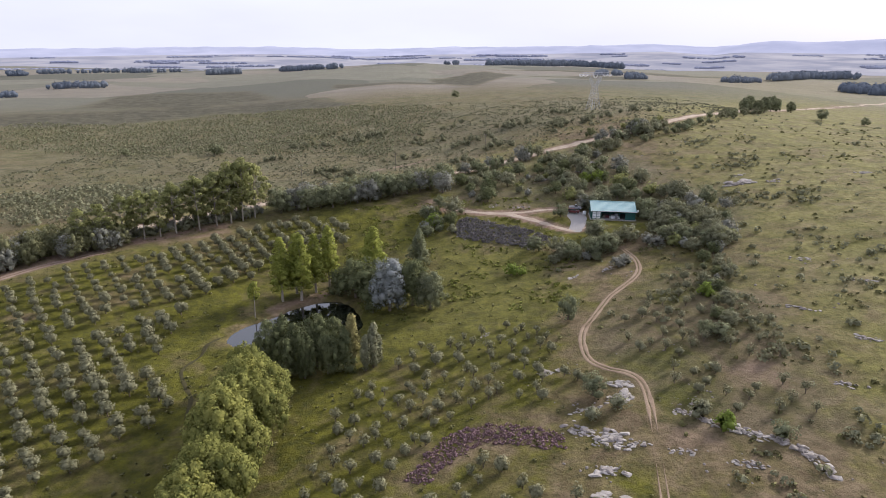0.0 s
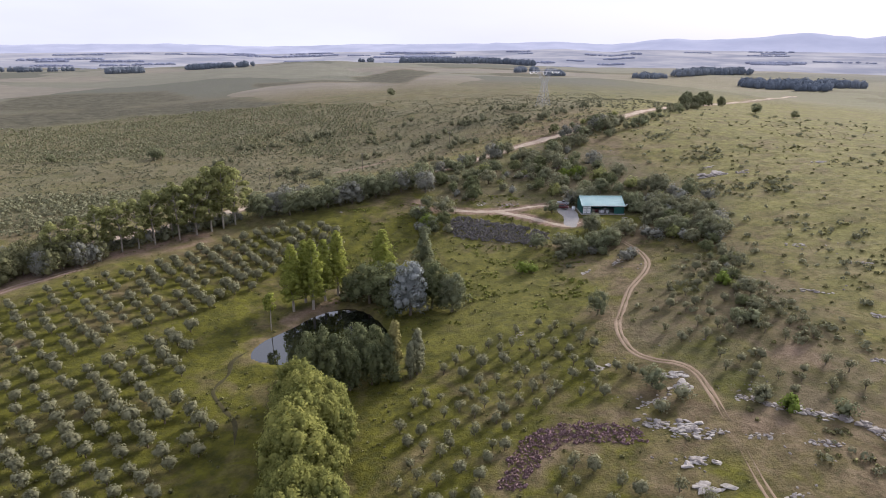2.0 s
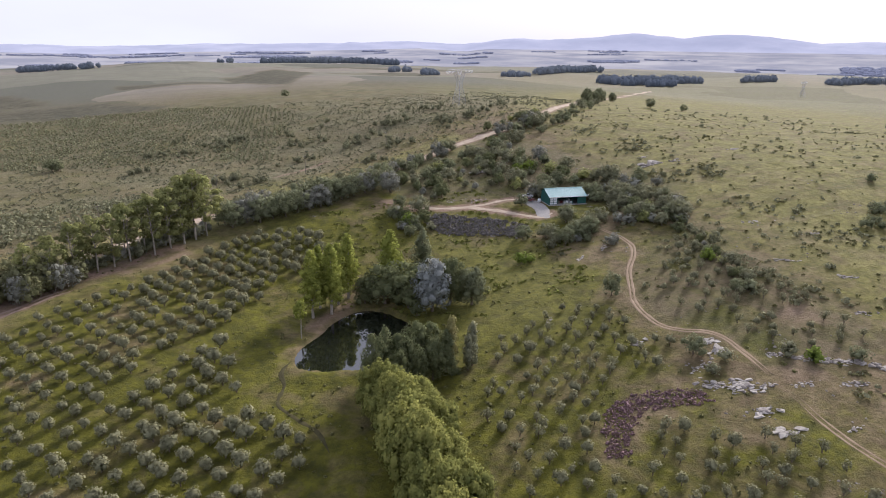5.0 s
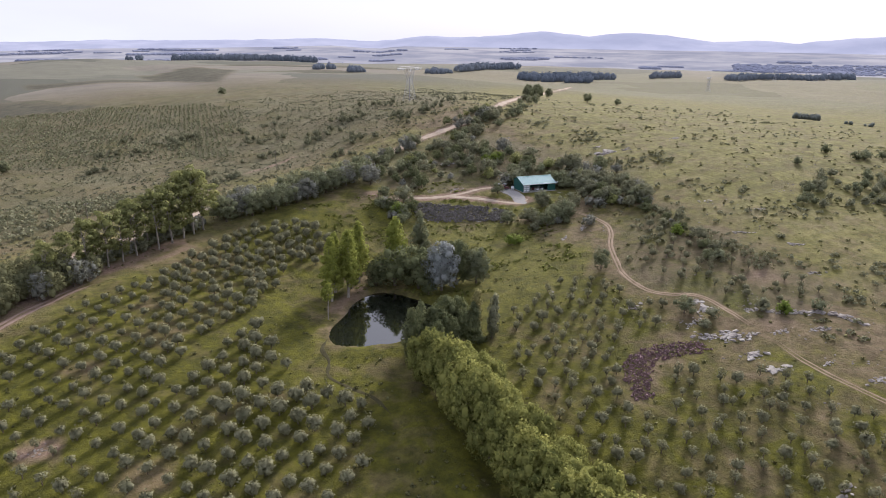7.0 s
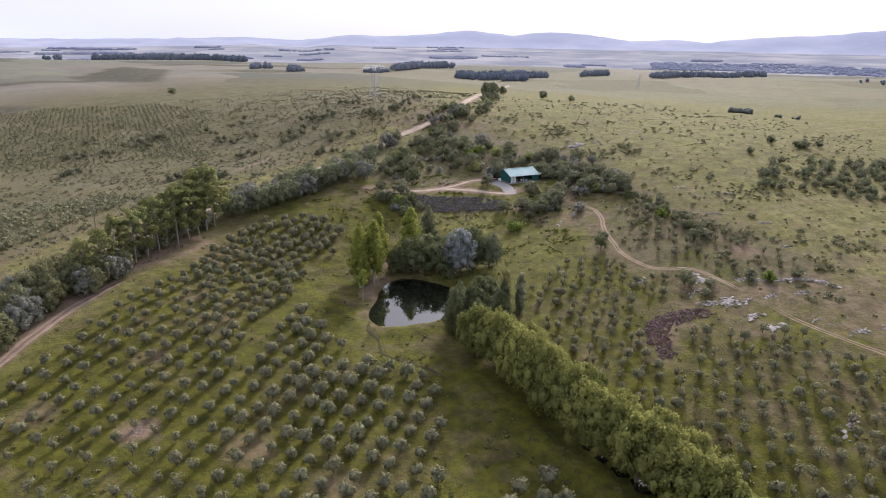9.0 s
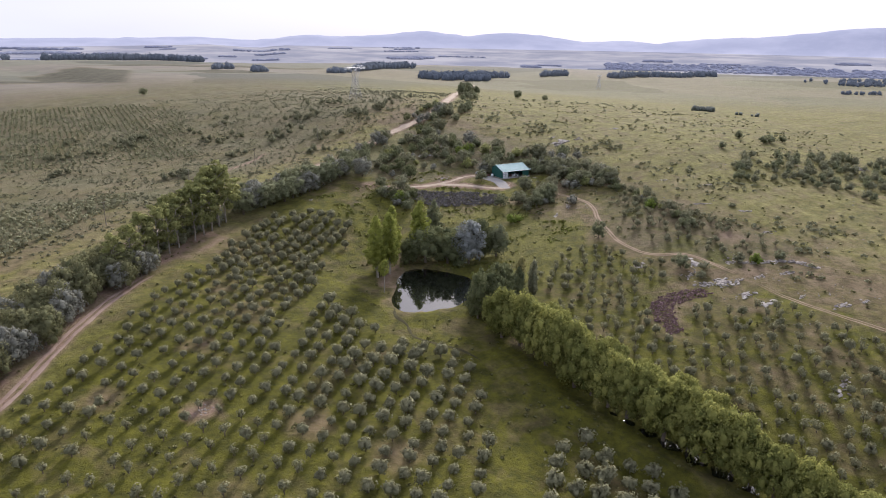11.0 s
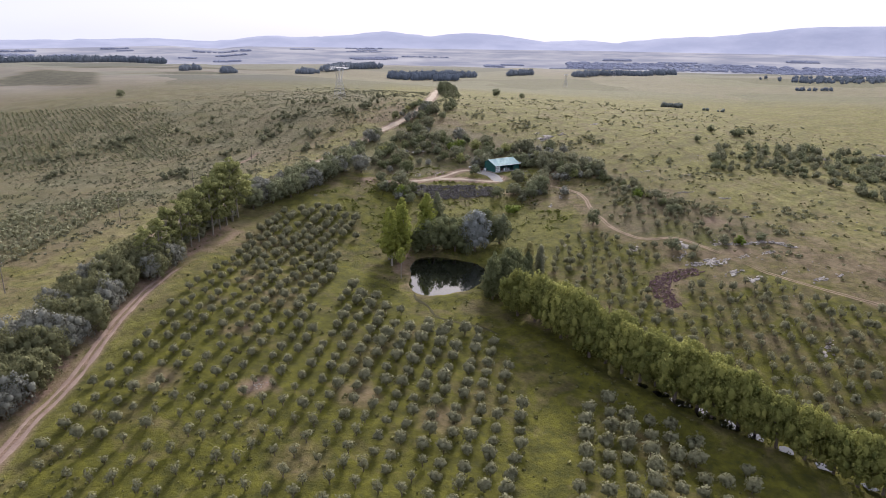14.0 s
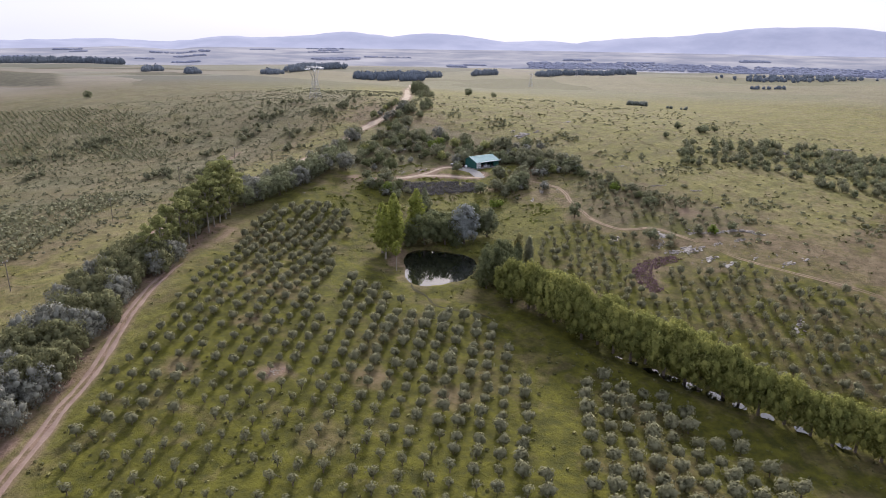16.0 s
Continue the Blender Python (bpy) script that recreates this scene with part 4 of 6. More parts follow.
GRASS_LANE = [(-44, 192), (-54, 177), (-66, 163), (-78, 151), (-90, 141)]      # open grass between two orchard blocks
olive_spots = []
for outline, along, across, step, gap, seed, skip, size in (
        (ORCHARD_W, (0.80, 0.60), (-0.60, 0.80), 4.9, 4.35, 1, 0.03, 1.0),
        (ORCHARD_S, (0.83, 0.557), (-0.557, 0.83), 5.4, 4.3, 2, 0.02, 1.55),
        (ORCHARD_E, (0.80, 0.60), (-0.60, 0.80), 4.4, 4.0, 3, 0.14, 1.1),
        (ORCHARD_U, (0.80, 0.60), (-0.60, 0.80), 4.6, 4.4, 4, 0.22, 1.05)):
    for x, y, s, k, a in planted(outline, along, across, step, gap, seed, skip):
        if poly_dist(np.array([x]), np.array([y]), POND)[0] < 2 or poly_dist(np.array([x]), np.array([y]), TRACK_EAST, False)[0] < 2.2 or poly_dist(np.array([x]), np.array([y]), TRACK_WEST, False)[0] < 3:
            continue
        if size == 1.0 and poly_dist(np.array([x]), np.array([y]), GRASS_LANE, False)[0] < 2.6:
            continue
        if size == 1.0:
            # thin, stunted trees on the poor south-west ground
            k *= 1.27 - 0.24 * float(smooth(-70, -125, np.array(x - 0.5 * (y - 120)))) + 0.24 * float(smooth(100, 125, np.array(y))) * float(smooth(-95, -75, np.array(x)))
        poor = size in (1.1, 1.05) and s < 0.75 or size == 1.0 and float(smooth(150, 105, np.array(y))) * float(smooth(-92, -118, np.array(x))) > 0.15 + 0.6 * s
        olive_spots.append((x, y, k * size, a, poor))
olive_spots.sort(key=lambda p: p[1] + 0.15 * abs(p[0] + 60))
for k, (x, y, s, a, poor) in enumerate(olive_spots[:300]):
    field_name = "full grey-green olive tree in the creekside orchard" if x > -62 and y < 84 and x < -30 else ("small thin olive tree in rough grass" if poor else "grey-green olive tree with forked trunk in the orchard")
    grow("olive_tree", "thin_olive" if poor else "olive", k, M_OLIVE, M_BARK, x, y, s, field_name, "olive tree", "olive trees in the orchards")
rest = olive_spots[300:]
zs = land(np.array([p[0] for p in rest]), np.array([p[1] for p in rest]))
for kind, thin, words in (("olive", False, "rows of grey-green olive trees in the far orchard"), ("thin_olive", True, "rows of small thin olive trees in rough grass")):
    spots = [(x, y, z, s, a) for (x, y, s, a, poor), z in zip(rest, zs) if poor == thin]
    if spots:
        tagged(new("olive_crowns", scatter_mesh("olive_crowns", [v[0] for v in SHAPES[kind]], spots, M_OLIVE)), words, "olive trees", kind="stuff")
        tagged(new("olive_trunks", scatter_mesh("olive_trunks", [v[1] for v in SHAPES[kind]], spots, M_BARK)), "forked trunks below the grey-green olive rows", "olive trunks", kind="stuff")

# ---- willow row along the creek ----
rr = np.random.RandomState(5)
for k, y in enumerate(np.arange(116.8, 2, -4.7)):
    grow("willow_tree", "willow", k, M_WILLOW, M_BARK, -38.6 + rr.uniform(-0.9, 0.9) + 2.5 * smooth(50, 10, y), y + rr.uniform(-0.7, 0.7), rr.uniform(1.08, 1.28) * (1 - 0.24 * float(smooth(75, 25, np.array(y)))), "dense yellow-green willow in the creek row", "willow tree", "willow row along the creek")

for k, y in enumerate(np.arange(113, 58, -8.4)):
    grow("willow_tree", "willow", k + 2, M_WILLOW, M_BARK, -33.6 + rr.uniform(-0.8, 0.8), y + rr.uniform(-1, 1), rr.uniform(0.85, 1.05), "dense yellow-green willow on the creek bank", "willow tree", "willow row along the creek")

# ---- trees round the pond ----
for x, y, s, v, w in ((-43.4, 167.8, 1.0, 0, 1.22), (-38.3, 168.6, 1.05, 1, 1.25), (-40.5, 173, 0.95, 2, 1.25), (-35.2, 174, 0.95, 0, 1.2), (-31.7, 176.9, 1.0, 1, 1.25)):
    grow("eucalyptus_tree", "plume", v, M_BRIGHT, M_PALE_BARK, x, y, s, "tall pointed green eucalyptus on the pond bank", "eucalyptus tree", "tall trees at the pond", wide=w)
grow("eucalyptus_tree", "young", 0, M_BRIGHT, M_PALE_BARK, -48.3, 157, 0.98, "slender young eucalyptus with bare pale trunk", "eucalyptus tree")
grow("conifer_tree", "cone", 0, M_BRIGHT, M_BARK, -18.9, 178.5, 1.3, "pointed green cypress behind the pond", "conifer tree", wide=1.3)
grow("conifer_tree", "cone", 1, M_DARK, M_BARK, -5.8, 187.6, 0.9, "dark pointed cypress near the stone bed", "conifer tree", wide=1.3)
grow("silver_tree", "round", 0, M_SILVER, M_BARK, -13.0, 160, 1.2, "rounded silver-leaved tree beside the pond", "silver tree", wide=0.92)
grow("broadleaf_tree", "round", 1, M_DARK, M_BARK, -2.2, 158.5, 0.9, "rounded dark green tree beside the silver tree", "broadleaf tree", wide=1.0)
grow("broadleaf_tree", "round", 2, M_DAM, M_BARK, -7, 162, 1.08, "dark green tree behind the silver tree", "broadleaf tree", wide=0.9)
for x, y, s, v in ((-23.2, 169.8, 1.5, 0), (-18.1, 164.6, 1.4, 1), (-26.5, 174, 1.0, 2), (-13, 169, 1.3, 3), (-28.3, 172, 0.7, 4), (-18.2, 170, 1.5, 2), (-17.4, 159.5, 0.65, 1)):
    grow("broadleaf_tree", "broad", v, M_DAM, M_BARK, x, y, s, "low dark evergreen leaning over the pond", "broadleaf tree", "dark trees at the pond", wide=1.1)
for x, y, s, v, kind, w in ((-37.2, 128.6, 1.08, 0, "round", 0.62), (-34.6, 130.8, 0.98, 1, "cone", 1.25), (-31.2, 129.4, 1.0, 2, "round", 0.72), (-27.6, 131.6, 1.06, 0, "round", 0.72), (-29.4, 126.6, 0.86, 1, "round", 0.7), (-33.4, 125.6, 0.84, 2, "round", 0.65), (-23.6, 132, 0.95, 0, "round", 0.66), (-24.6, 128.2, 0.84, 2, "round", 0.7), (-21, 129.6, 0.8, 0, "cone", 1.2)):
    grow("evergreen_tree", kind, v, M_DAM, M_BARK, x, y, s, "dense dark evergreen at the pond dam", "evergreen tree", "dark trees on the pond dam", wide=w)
grow("poplar_tree", "column", 0, M_GOLD, M_BARK, -19.4, 130.6, 1.25, "narrow straw-coloured dying poplar", "poplar tree")
for x, y, s, v in ((-14.6, 129.8, 1.02, 1), (-16.2, 128.2, 0.85, 2), (-13.6, 131.6, 0.7, 0)):
    grow("poplar_tree", "column", v, M_SHRUB, M_BARK, x, y, s, "narrow grey-green poplar near the dam", "poplar tree", wide=1.15)
grow("lone_tree", "broad", 1, M_DARK, M_BARK, 31.3, 142.6, 0.86, "small round dark tree alone beside the track", "tree", wide=0.85)

# ---- western tree row: eucalyptus, then grey acacias ----
for k, (x, y, s) in enumerate(((-66.5, 228.5, 1.02), (-70, 225.5, 1.12), (-73.5, 223, 1.08), (-77.5, 219.5, 0.98), (-82, 215, 0.92), (-84.5, 217, 0.85), (-88.5, 211, 0.86), (-92.5, 207.5, 0.78), (-96.5, 204.5, 0.82), (-101.5, 201.5, 0.76), (-106, 196, 0.72), (-111, 193, 0.66), (-72, 230, 1.0), (-79, 223, 0.9), (-90, 214.5, 0.8), (-100, 206, 0.7))):
    grow("eucalyptus_tree", "eucalyptus", k, M_EUCA, M_PALE_BARK, x, y, s * 1.26, "tall eucalyptus with bare pale trunk in the roadside row" if s > 0.84 else "slender eucalyptus in the roadside row", "eucalyptus tree", "roadside eucalyptus row", wide=1.12)
r_under = np.random.RandomState(9)
for k in range(34):
    t = k / 33
    x, y = -64 - 46 * t + r_under.uniform(-1.5, 1.5) - 1.5, 232 - 36 * t + r_under.uniform(-1.5, 1.5) + 1.8
    grow("shrub", "shrub", k, (M_GREY, M_SHRUB, M_DARK)[k % 3], M_BARK, x, y, r_under.uniform(1.0, 1.9), "shady undergrowth shrub beneath the roadside eucalyptus", "shrub", "undergrowth below the eucalyptus row", wide=1.1)
rr = np.random.RandomState(8)
west_line = rounded([(-104, 199), (-113, 191), (-124, 183), (-136, 170), (-147, 158), (-158, 146), (-172, 130), (-190, 110)], closed=False, steps=5)
for k, (x, y) in enumerate(west_line):
    for side in (0.3, 4.6, 8.6, 12.6):
        if rr.rand() < 0.08:
            continue
        px, py = x + 2.7 - 0.75 * side + rr.uniform(-1, 1), y - 2.6 + 0.66 * side + rr.uniform(-1, 1)
        leaf, label = ((M_GREY, "bushy grey-green acacia in the roadside row") if rr.rand() < 0.38 else (M_ACACIA, "bushy olive-green acacia in the roadside row"))
        grow("acacia_tree", "broad", k + int(side), leaf, M_BARK, px, py, rr.uniform(0.78, 1.2), label, "acacia tree", "roadside acacia row", wide=0.85)

# ---- hedge trees between orchard and road, on to the house ----
hedge = ((-58, 233), (-53, 236.5), (-48.5, 235.5), (-50, 241), (-44, 237.5), (-39.5, 237.5), (-42, 243), (-35, 239.5), (-30.5, 241), (-33, 246), (-26, 242.5), (-22, 246), (-17, 247), (-12, 249), (-19, 252), (-7, 251), (-3, 253), (2, 247), (-60, 238), (-26, 249), (-8, 258), (2, 258))
for k, (x, y) in enumerate(hedge):
    grey = k % 7 in (1, 3)
    grow("hedge_tree", "broad", k, M_GREY if grey else M_DARK, M_BARK, x, y, rr.uniform(0.95, 1.3), "grey-leaved bushy tree in the hedge" if grey else "broad dark hedge tree beside the orchard", "hedge tree", "hedge trees", wide=1.1)

# ---- scrub round the house and along the road ----
def clear_of_ways(x, y, gap=2.6):
    p = np.array([x]), np.array([y])
    ok = all(poly_dist(*p, line, False)[0] > gap for line in (DRIVE, DRIVE_UPPER, TRACK_EAST, TRACK_WEST)) and poly_dist(*p, ROAD, False)[0] > gap + 2
    hx, hy = x - HOUSE[0], y - HOUSE[1]
    return ok and not (-17 < hx < 10.5 and -18 < hy < 6.5) and poly_dist(*p, POND)[0] > 2


def fill(name, outline, count, seed, kinds, scale, label, category, group, gap=2.2):
    r, done = np.random.RandomState(seed), []
    P = np.array(outline)
    lo, hi = P.min(0), P.max(0)
    for _ in range(count * 30):
        if len(done) >= count:
            break
        x, y = r.uniform(lo[0], hi[0]), r.uniform(lo[1], hi[1])
        if poly_dist(np.array([x]), np.array([y]), outline)[0] > 0 or not clear_of_ways(x, y):
            continue
        if any((x - a) ** 2 + (y - b) ** 2 < gap * gap for a, b in done):
            continue
        done.append((x, y))
        kind, leaf, words = kinds[r.randint(len(kinds))]
        if not category:
            continue
        grow(name, kind, r.randint(9), leaf, M_BARK, x, y, r.uniform(*scale) * (0.48 if kind == "broad" else 1), words + " " + label, category, group, wide=r.uniform(0.95, 1.25))
    if not category:
        xs, ys = np.array([d[0] for d in done]), np.array([d[1] for d in done])
        spots = [(a, b, c - 0.1, r.uniform(*scale), r.uniform(0, 6.28)) for a, b, c in zip(xs, ys, land(xs, ys))]
        for k, leaf in enumerate((M_DARK, M_SHRUB)):
            tagged(new(label, scatter_mesh(label, [v[0] for v in SHAPES["shrub"]], spots[k::2], leaf)), "dense scrub thicket of rounded shrubs on the hillside", "thicket", kind="stuff")


MIXED = (("shrub", M_SHRUB, "rounded olive-green"), ("shrub", M_DARK, "dense dark green"), ("broad", M_SHRUB, "spreading olive-green"), ("broad", M_DARK, "spreading dark green"), ("shrub", M_GREY, "rounded grey-green"), ("shrub", M_EUCA, "rounded yellowish green"), ("broad", M_DAM, "dense blackish green"))
DARKS = (("shrub", M_DARK, "dense dark green"), ("broad", M_DARK, "spreading dark green"), ("broad", M_SHRUB, "spreading olive-green"))
fill("shrub", [(44, 223), (54, 222), (68, 219), (70, 210), (80, 206), (92, 196), (98, 205), (92, 225), (80, 245), (66, 262), (52, 262), (42, 240)], 46, 31, MIXED, (1.15, 2.0), "shrub in the thicket behind the shed", "shrub", "thicket round the shed", 2.9)
fill("shrub", [(2, 240), (14, 232), (30, 230), (44, 232), (52, 262), (66, 262), (84, 290), (60, 290), (30, 280), (4, 266)], 62, 32, MIXED, (0.9, 1.7), "shrub in the scrub below the road", "shrub", "scrub below the road", 2.9)
fill("shrub", [(66, 204), (72, 196), (84, 192), (92, 196), (80, 206), (70, 210)], 12, 33, DARKS, (1.1, 1.8), "shrub beside the shed", "shrub", "thicket round the shed", 2.4)
fill("shrub", [(48, 197), (50, 192), (54, 189), (64, 186), (78, 184), (88, 180), (92, 196), (70, 202), (62, 201)], 24, 34, MIXED + DARKS, (0.9, 1.6), "shrub below the shed lawn", "shrub", "thicket below the shed", 2.6)
fill("shrub", [(29, 190), (34, 186), (44, 192), (50, 196), (52, 190), (52, 182), (46, 176), (40, 172), (34, 172), (33, 178)], 17, 35, DARKS + MIXED, (1.0, 1.75), "shrub in the hollow", "shrub", "thicket in the hollow", 2.3)
fill("shrub", [(58, 186), (66, 181), (72, 174), (76, 168), (84, 174), (88, 181), (76, 186)], 16, 36, DARKS + MIXED, (1.1, 1.9), "shrub on the slope beside the track", "shrub", "slope thicket", 2.3)
fill("shrub", [(84, 172), (78, 160), (72, 148), (66, 130), (60, 128), (64, 150), (74, 172)], 20, 37, MIXED, (0.6, 1.2), "shrub along the field edge", "shrub", "field edge shrubs", 2.4)
fill("shrub", [(-8, 218), (-2, 208), (4, 206), (6, 212), (2, 226), (-6, 226)], 8, 38, MIXED, (1.1, 1.7), "shrub beside the stone bed", "shrub", "shrubs at the stone bed", 2.5)
fill("shrub", [(118, 136), (140, 126), (146, 102), (140, 74), (160, 50), (230, 60), (260, 90), (230, 130), (200, 150), (160, 160), (130, 150)], 230, 39, DARKS + MIXED, (0.9, 1.9), "hillside_thicket", "", "", 2.5)
fill("shrub", [(62, 300), (92, 308), (112, 322), (150, 360), (146, 366), (104, 330), (84, 318), (60, 308)], 16, 40, MIXED, (0.8, 1.4), "shrub on the road verge", "shrub", "road verge shrubs", 2.4)
fill("shrub", [(96, 306), (116, 320), (156, 360), (190, 400), (196, 396), (160, 350), (118, 308), (90, 290)], 26, 41, DARKS, (0.8, 1.35), "shrub on the road verge", "shrub", "road verge shrubs", 2.4)
verge = [p for p in ROAD if -58 < p[0] < 108 and not 44 < p[0] < 72]
for k, (x, y) in enumerate(verge[::1]):
    for side, keep in ((4.2, 0.85), (7.5, 0.6)):
        if rr.rand() < keep:
            kind = "broad" if rr.rand() < 0.7 else "shrub"
            leaf = (M_DARK, M_SHRUB, M_GREY)[rr.randint(3)]
            grow("verge_tree" if kind == "broad" else "shrub", kind, k, leaf, M_BARK, x + 0.5 * side + rr.uniform(-0.8, 0.8), y - 0.85 * side + rr.uniform(-0.8, 0.8), rr.uniform(0.6, 0.95) if kind == "broad" else rr.uniform(1.2, 1.9), {M_DARK: "dark green bushy", M_SHRUB: "olive-green bushy", M_GREY: "grey-green bushy"}[leaf] + " growth along the road verge", "tree" if kind == "broad" else "shrub", "road verge trees")
named = ((42.3, 215, "broad", M_DARK, 0.62, "round dark tree beside the parking yard"), (21.2, 174.6, "shrub", M_LIME, 1.35, "bright lime-green shrub in the hollow"), (24, 173.5, "shrub", M_LIME, 1.1, "bright lime-green shrub in the hollow"),
         (-1.2, 214.5, "broad", M_LIME, 0.66, "bright green bushy tree near the stone bed"), (-4.6, 222.4, "broad", M_DARK, 0.6, "dark bushy tree beside the driveway"), (5.2, 223.4, "broad", M_SHRUB, 0.9, "brownish green tree at the end of the driveway"), (0.6, 230.6, "broad", M_DARK, 0.62, "dark bushy tree beside the driveway"), (-3.4, 207, "broad", M_DARK, 0.55, "dark bushy tree near the stone bed"), (50.6, 170.6, "shrub", M_GREY, 1.3, "pale grey-green shrub beside the track"), (53, 172.5, "shrub", M_GREY, 1.2, "pale grey-green shrub beside the track"),
         (65, 145.5, "shrub", M_LIME, 1.4, "bright green shrub on the field edge"), (68, 147.6, "shrub", M_DARK, 1.3, "dark shrub on the field edge"), (58.3, 127, "broad", M_DARK, 0.5, "low dark shrub above the orchard"), (61, 126, "shrub", M_DARK, 1.3, "low dark shrub above the orchard"),
         (30, 109.8, "broad", M_DARK, 0.62, "dark bushy tree among white rocks"), (50, 96.5, "shrub", M_LIME, 1.3, "green shrub on the rock ledge"), (58, 92.5, "shrub", M_DARK, 1.2, "dark shrub on the rock ledge"), (47, 100.5, "shrub", M_SHRUB, 1.3, "olive-green shrub on the rock ledge"),
         (33.5, 104.2, "shrub", M_SHRUB, 1.1, "green shrub beside the outcrop"), (28, 101.8, "shrub", M_SHRUB, 1.0, "green shrub beside the outcrop"), (73, 258, "broad", M_GREY, 0.85, "rounded grey tree above the shed"), (62, 246, "broad", M_LIME, 0.7, "pale green spreading tree above the shed"), (57, 247, "broad", M_LIME, 0.6, "pale green spreading tree above the shed"),
         (-137, 400, "broad", M_DARK, 0.95, "round dark bush alone in the plantation"), (-134, 401, "broad", M_DARK, 0.8, "round dark bush alone in the plantation"), (-198, 414, "broad", M_DARK, 0.7, "dark bush in the plantation"), (16.6, 616, "broad", M_DARK, 0.9, "lone dark tree on the far pasture"),
         (212, 361, "broad", M_DARK, 0.85, "lone dark tree on the ridge"), (229, 350, "broad", M_DARK, 0.6, "small dark tree on the ridge"), (164, 172, "shrub", M_DARK, 1.3, "round dark shrub on the open slope"), (198.5, 181.5, "shrub", M_DARK, 1.7, "dark shrub on the open slope"), (204, 170.5, "shrub", M_DARK, 1.6, "dark shrub on the open slope"), (209, 169.5, "shrub", M_DARK, 1.7, "dark shrub on the open slope"), (222.5, 169, "shrub", M_DARK, 1.5, "dark shrub on the open slope"), (213, 172, "shrub", M_DARK, 1.5, "dark shrub on the open slope"))
for k, (x, y, kind, leaf, s, words) in enumerate(named):
    grow("shrub" if kind == "shrub" else "tree", kind, k, leaf, M_BARK, x, y, s, words, "shrub" if kind == "shrub" else "tree", wide=1.15)
for k, (x, y, s) in enumerate(((182, 390, 0.75), (187, 396, 0.85), (192, 394, 0.7), (199, 401, 0.8), (213, 421, 0.8), (218, 424, 0.7), (228, 425, 0.6))):
    grow("eucalyptus_tree", "round", k, M_DARK, M_BARK, x, y, s, "dark rounded tree beside the far road", "tree", "trees at the far road")

# ---- what nobody could count: tussocks, low scrub, saplings, heath ----
def tuft(seed, count, size, w, h):
    r = np.random.RandomState(seed)
    return leaf_cloud(r, [(0, 0, h * 0.45, w, h * 0.55), (w * 0.5, 0.2 * w, h * 0.4, w * 0.6, h * 0.4), (-w * 0.4, -0.4 * w, h * 0.35, w * 0.6, h * 0.4)], count, size, up=0.5)


def sown(count, seed, x0, x1, y0, y1, weight, scale):
    r = np.random.RandomState(seed)
    x, y = r.uniform(x0, x1, count), r.uniform(y0, y1, count)
    keep = r.rand(count) < weight(x, y)
    for line, gap in ((DRIVE, 2.2), (DRIVE_UPPER, 2), (TRACK_EAST, 1.6), (TRACK_WEST, 2.4), (ROAD, 4)):
        keep &= poly_dist(x, y, line, False) > gap
    keep &= (poly_dist(x, y, POND) > 1.5) & ~((np.abs(x - 52) < 15) & (np.abs(y - 210) < 12))
    x, y = x[keep], y[keep]
    z = land(x, y)
    return [(a, b, c - 0.03, r.uniform(*scale), r.uniform(0, 6.28)) for a, b, c in zip(x, y, z)]


tufts = [tuft(s, 15, 0.24, 0.45, 0.42) for s in range(4)]
low = [tuft(10 + s, 30, 0.3, 0.8, 0.95) for s in range(4)]
creeping = [tuft(20 + s, 15, 0.34, 0.85, 0.7) for s in range(4)]


def hill_weight(x, y):
    w = 0.10 + 0.9 * smooth(0.1, 0.8, waves(x, y, 38, 21)) * (1 - 0.75 * smooth(90, 160, x - 0.25 * (y - 120)))
    return w * smooth(30, 46, x + 0.12 * (y - 130))


tagged(new("hill_tussocks", scatter_mesh("hill_tussocks", tufts, sown(9000, 51, 30, 290, 45, 330, hill_weight, (0.6, 1.5)), M_TUSSOCK)), "clumps of coarse pale grass on the hillside", "tussock grass", kind="stuff")
tagged(new("hill_scrub", scatter_mesh("hill_scrub", low, sown(11000, 52, 34, 330, 50, 350, lambda x, y: hill_weight(x, y) * (0.24 + 0.75 * smooth(48, 6, np.abs(x - 96 - 0.1 * (y - 200)))), (0.5, 1.5)), M_SHRUB)), "low olive-green bushes dotted over the hillside", "low scrub", kind="stuff")
tagged(new("orchard_tussocks", scatter_mesh("orchard_tussocks", tufts, sown(9000, 53, -190, 34, 20, 230, lambda x, y: 0.15 + 0.5 * smooth(0.0, 0.8, waves(x, y, 22, 23)), (0.4, 1.1)), M_TUSSOCK)), "rough grass clumps between the orchard rows", "tussock grass", kind="stuff")


def west_weight(x, y):
    side = smooth(0, 14, (y - 262) - 0.52 * (x + 50))
    return side * smooth(-0.1, 0.8, waves(x, y, 30, 25)) * (1 - 0.6 * smooth(420, 560, y)) * 0.9 + 0.12 * side


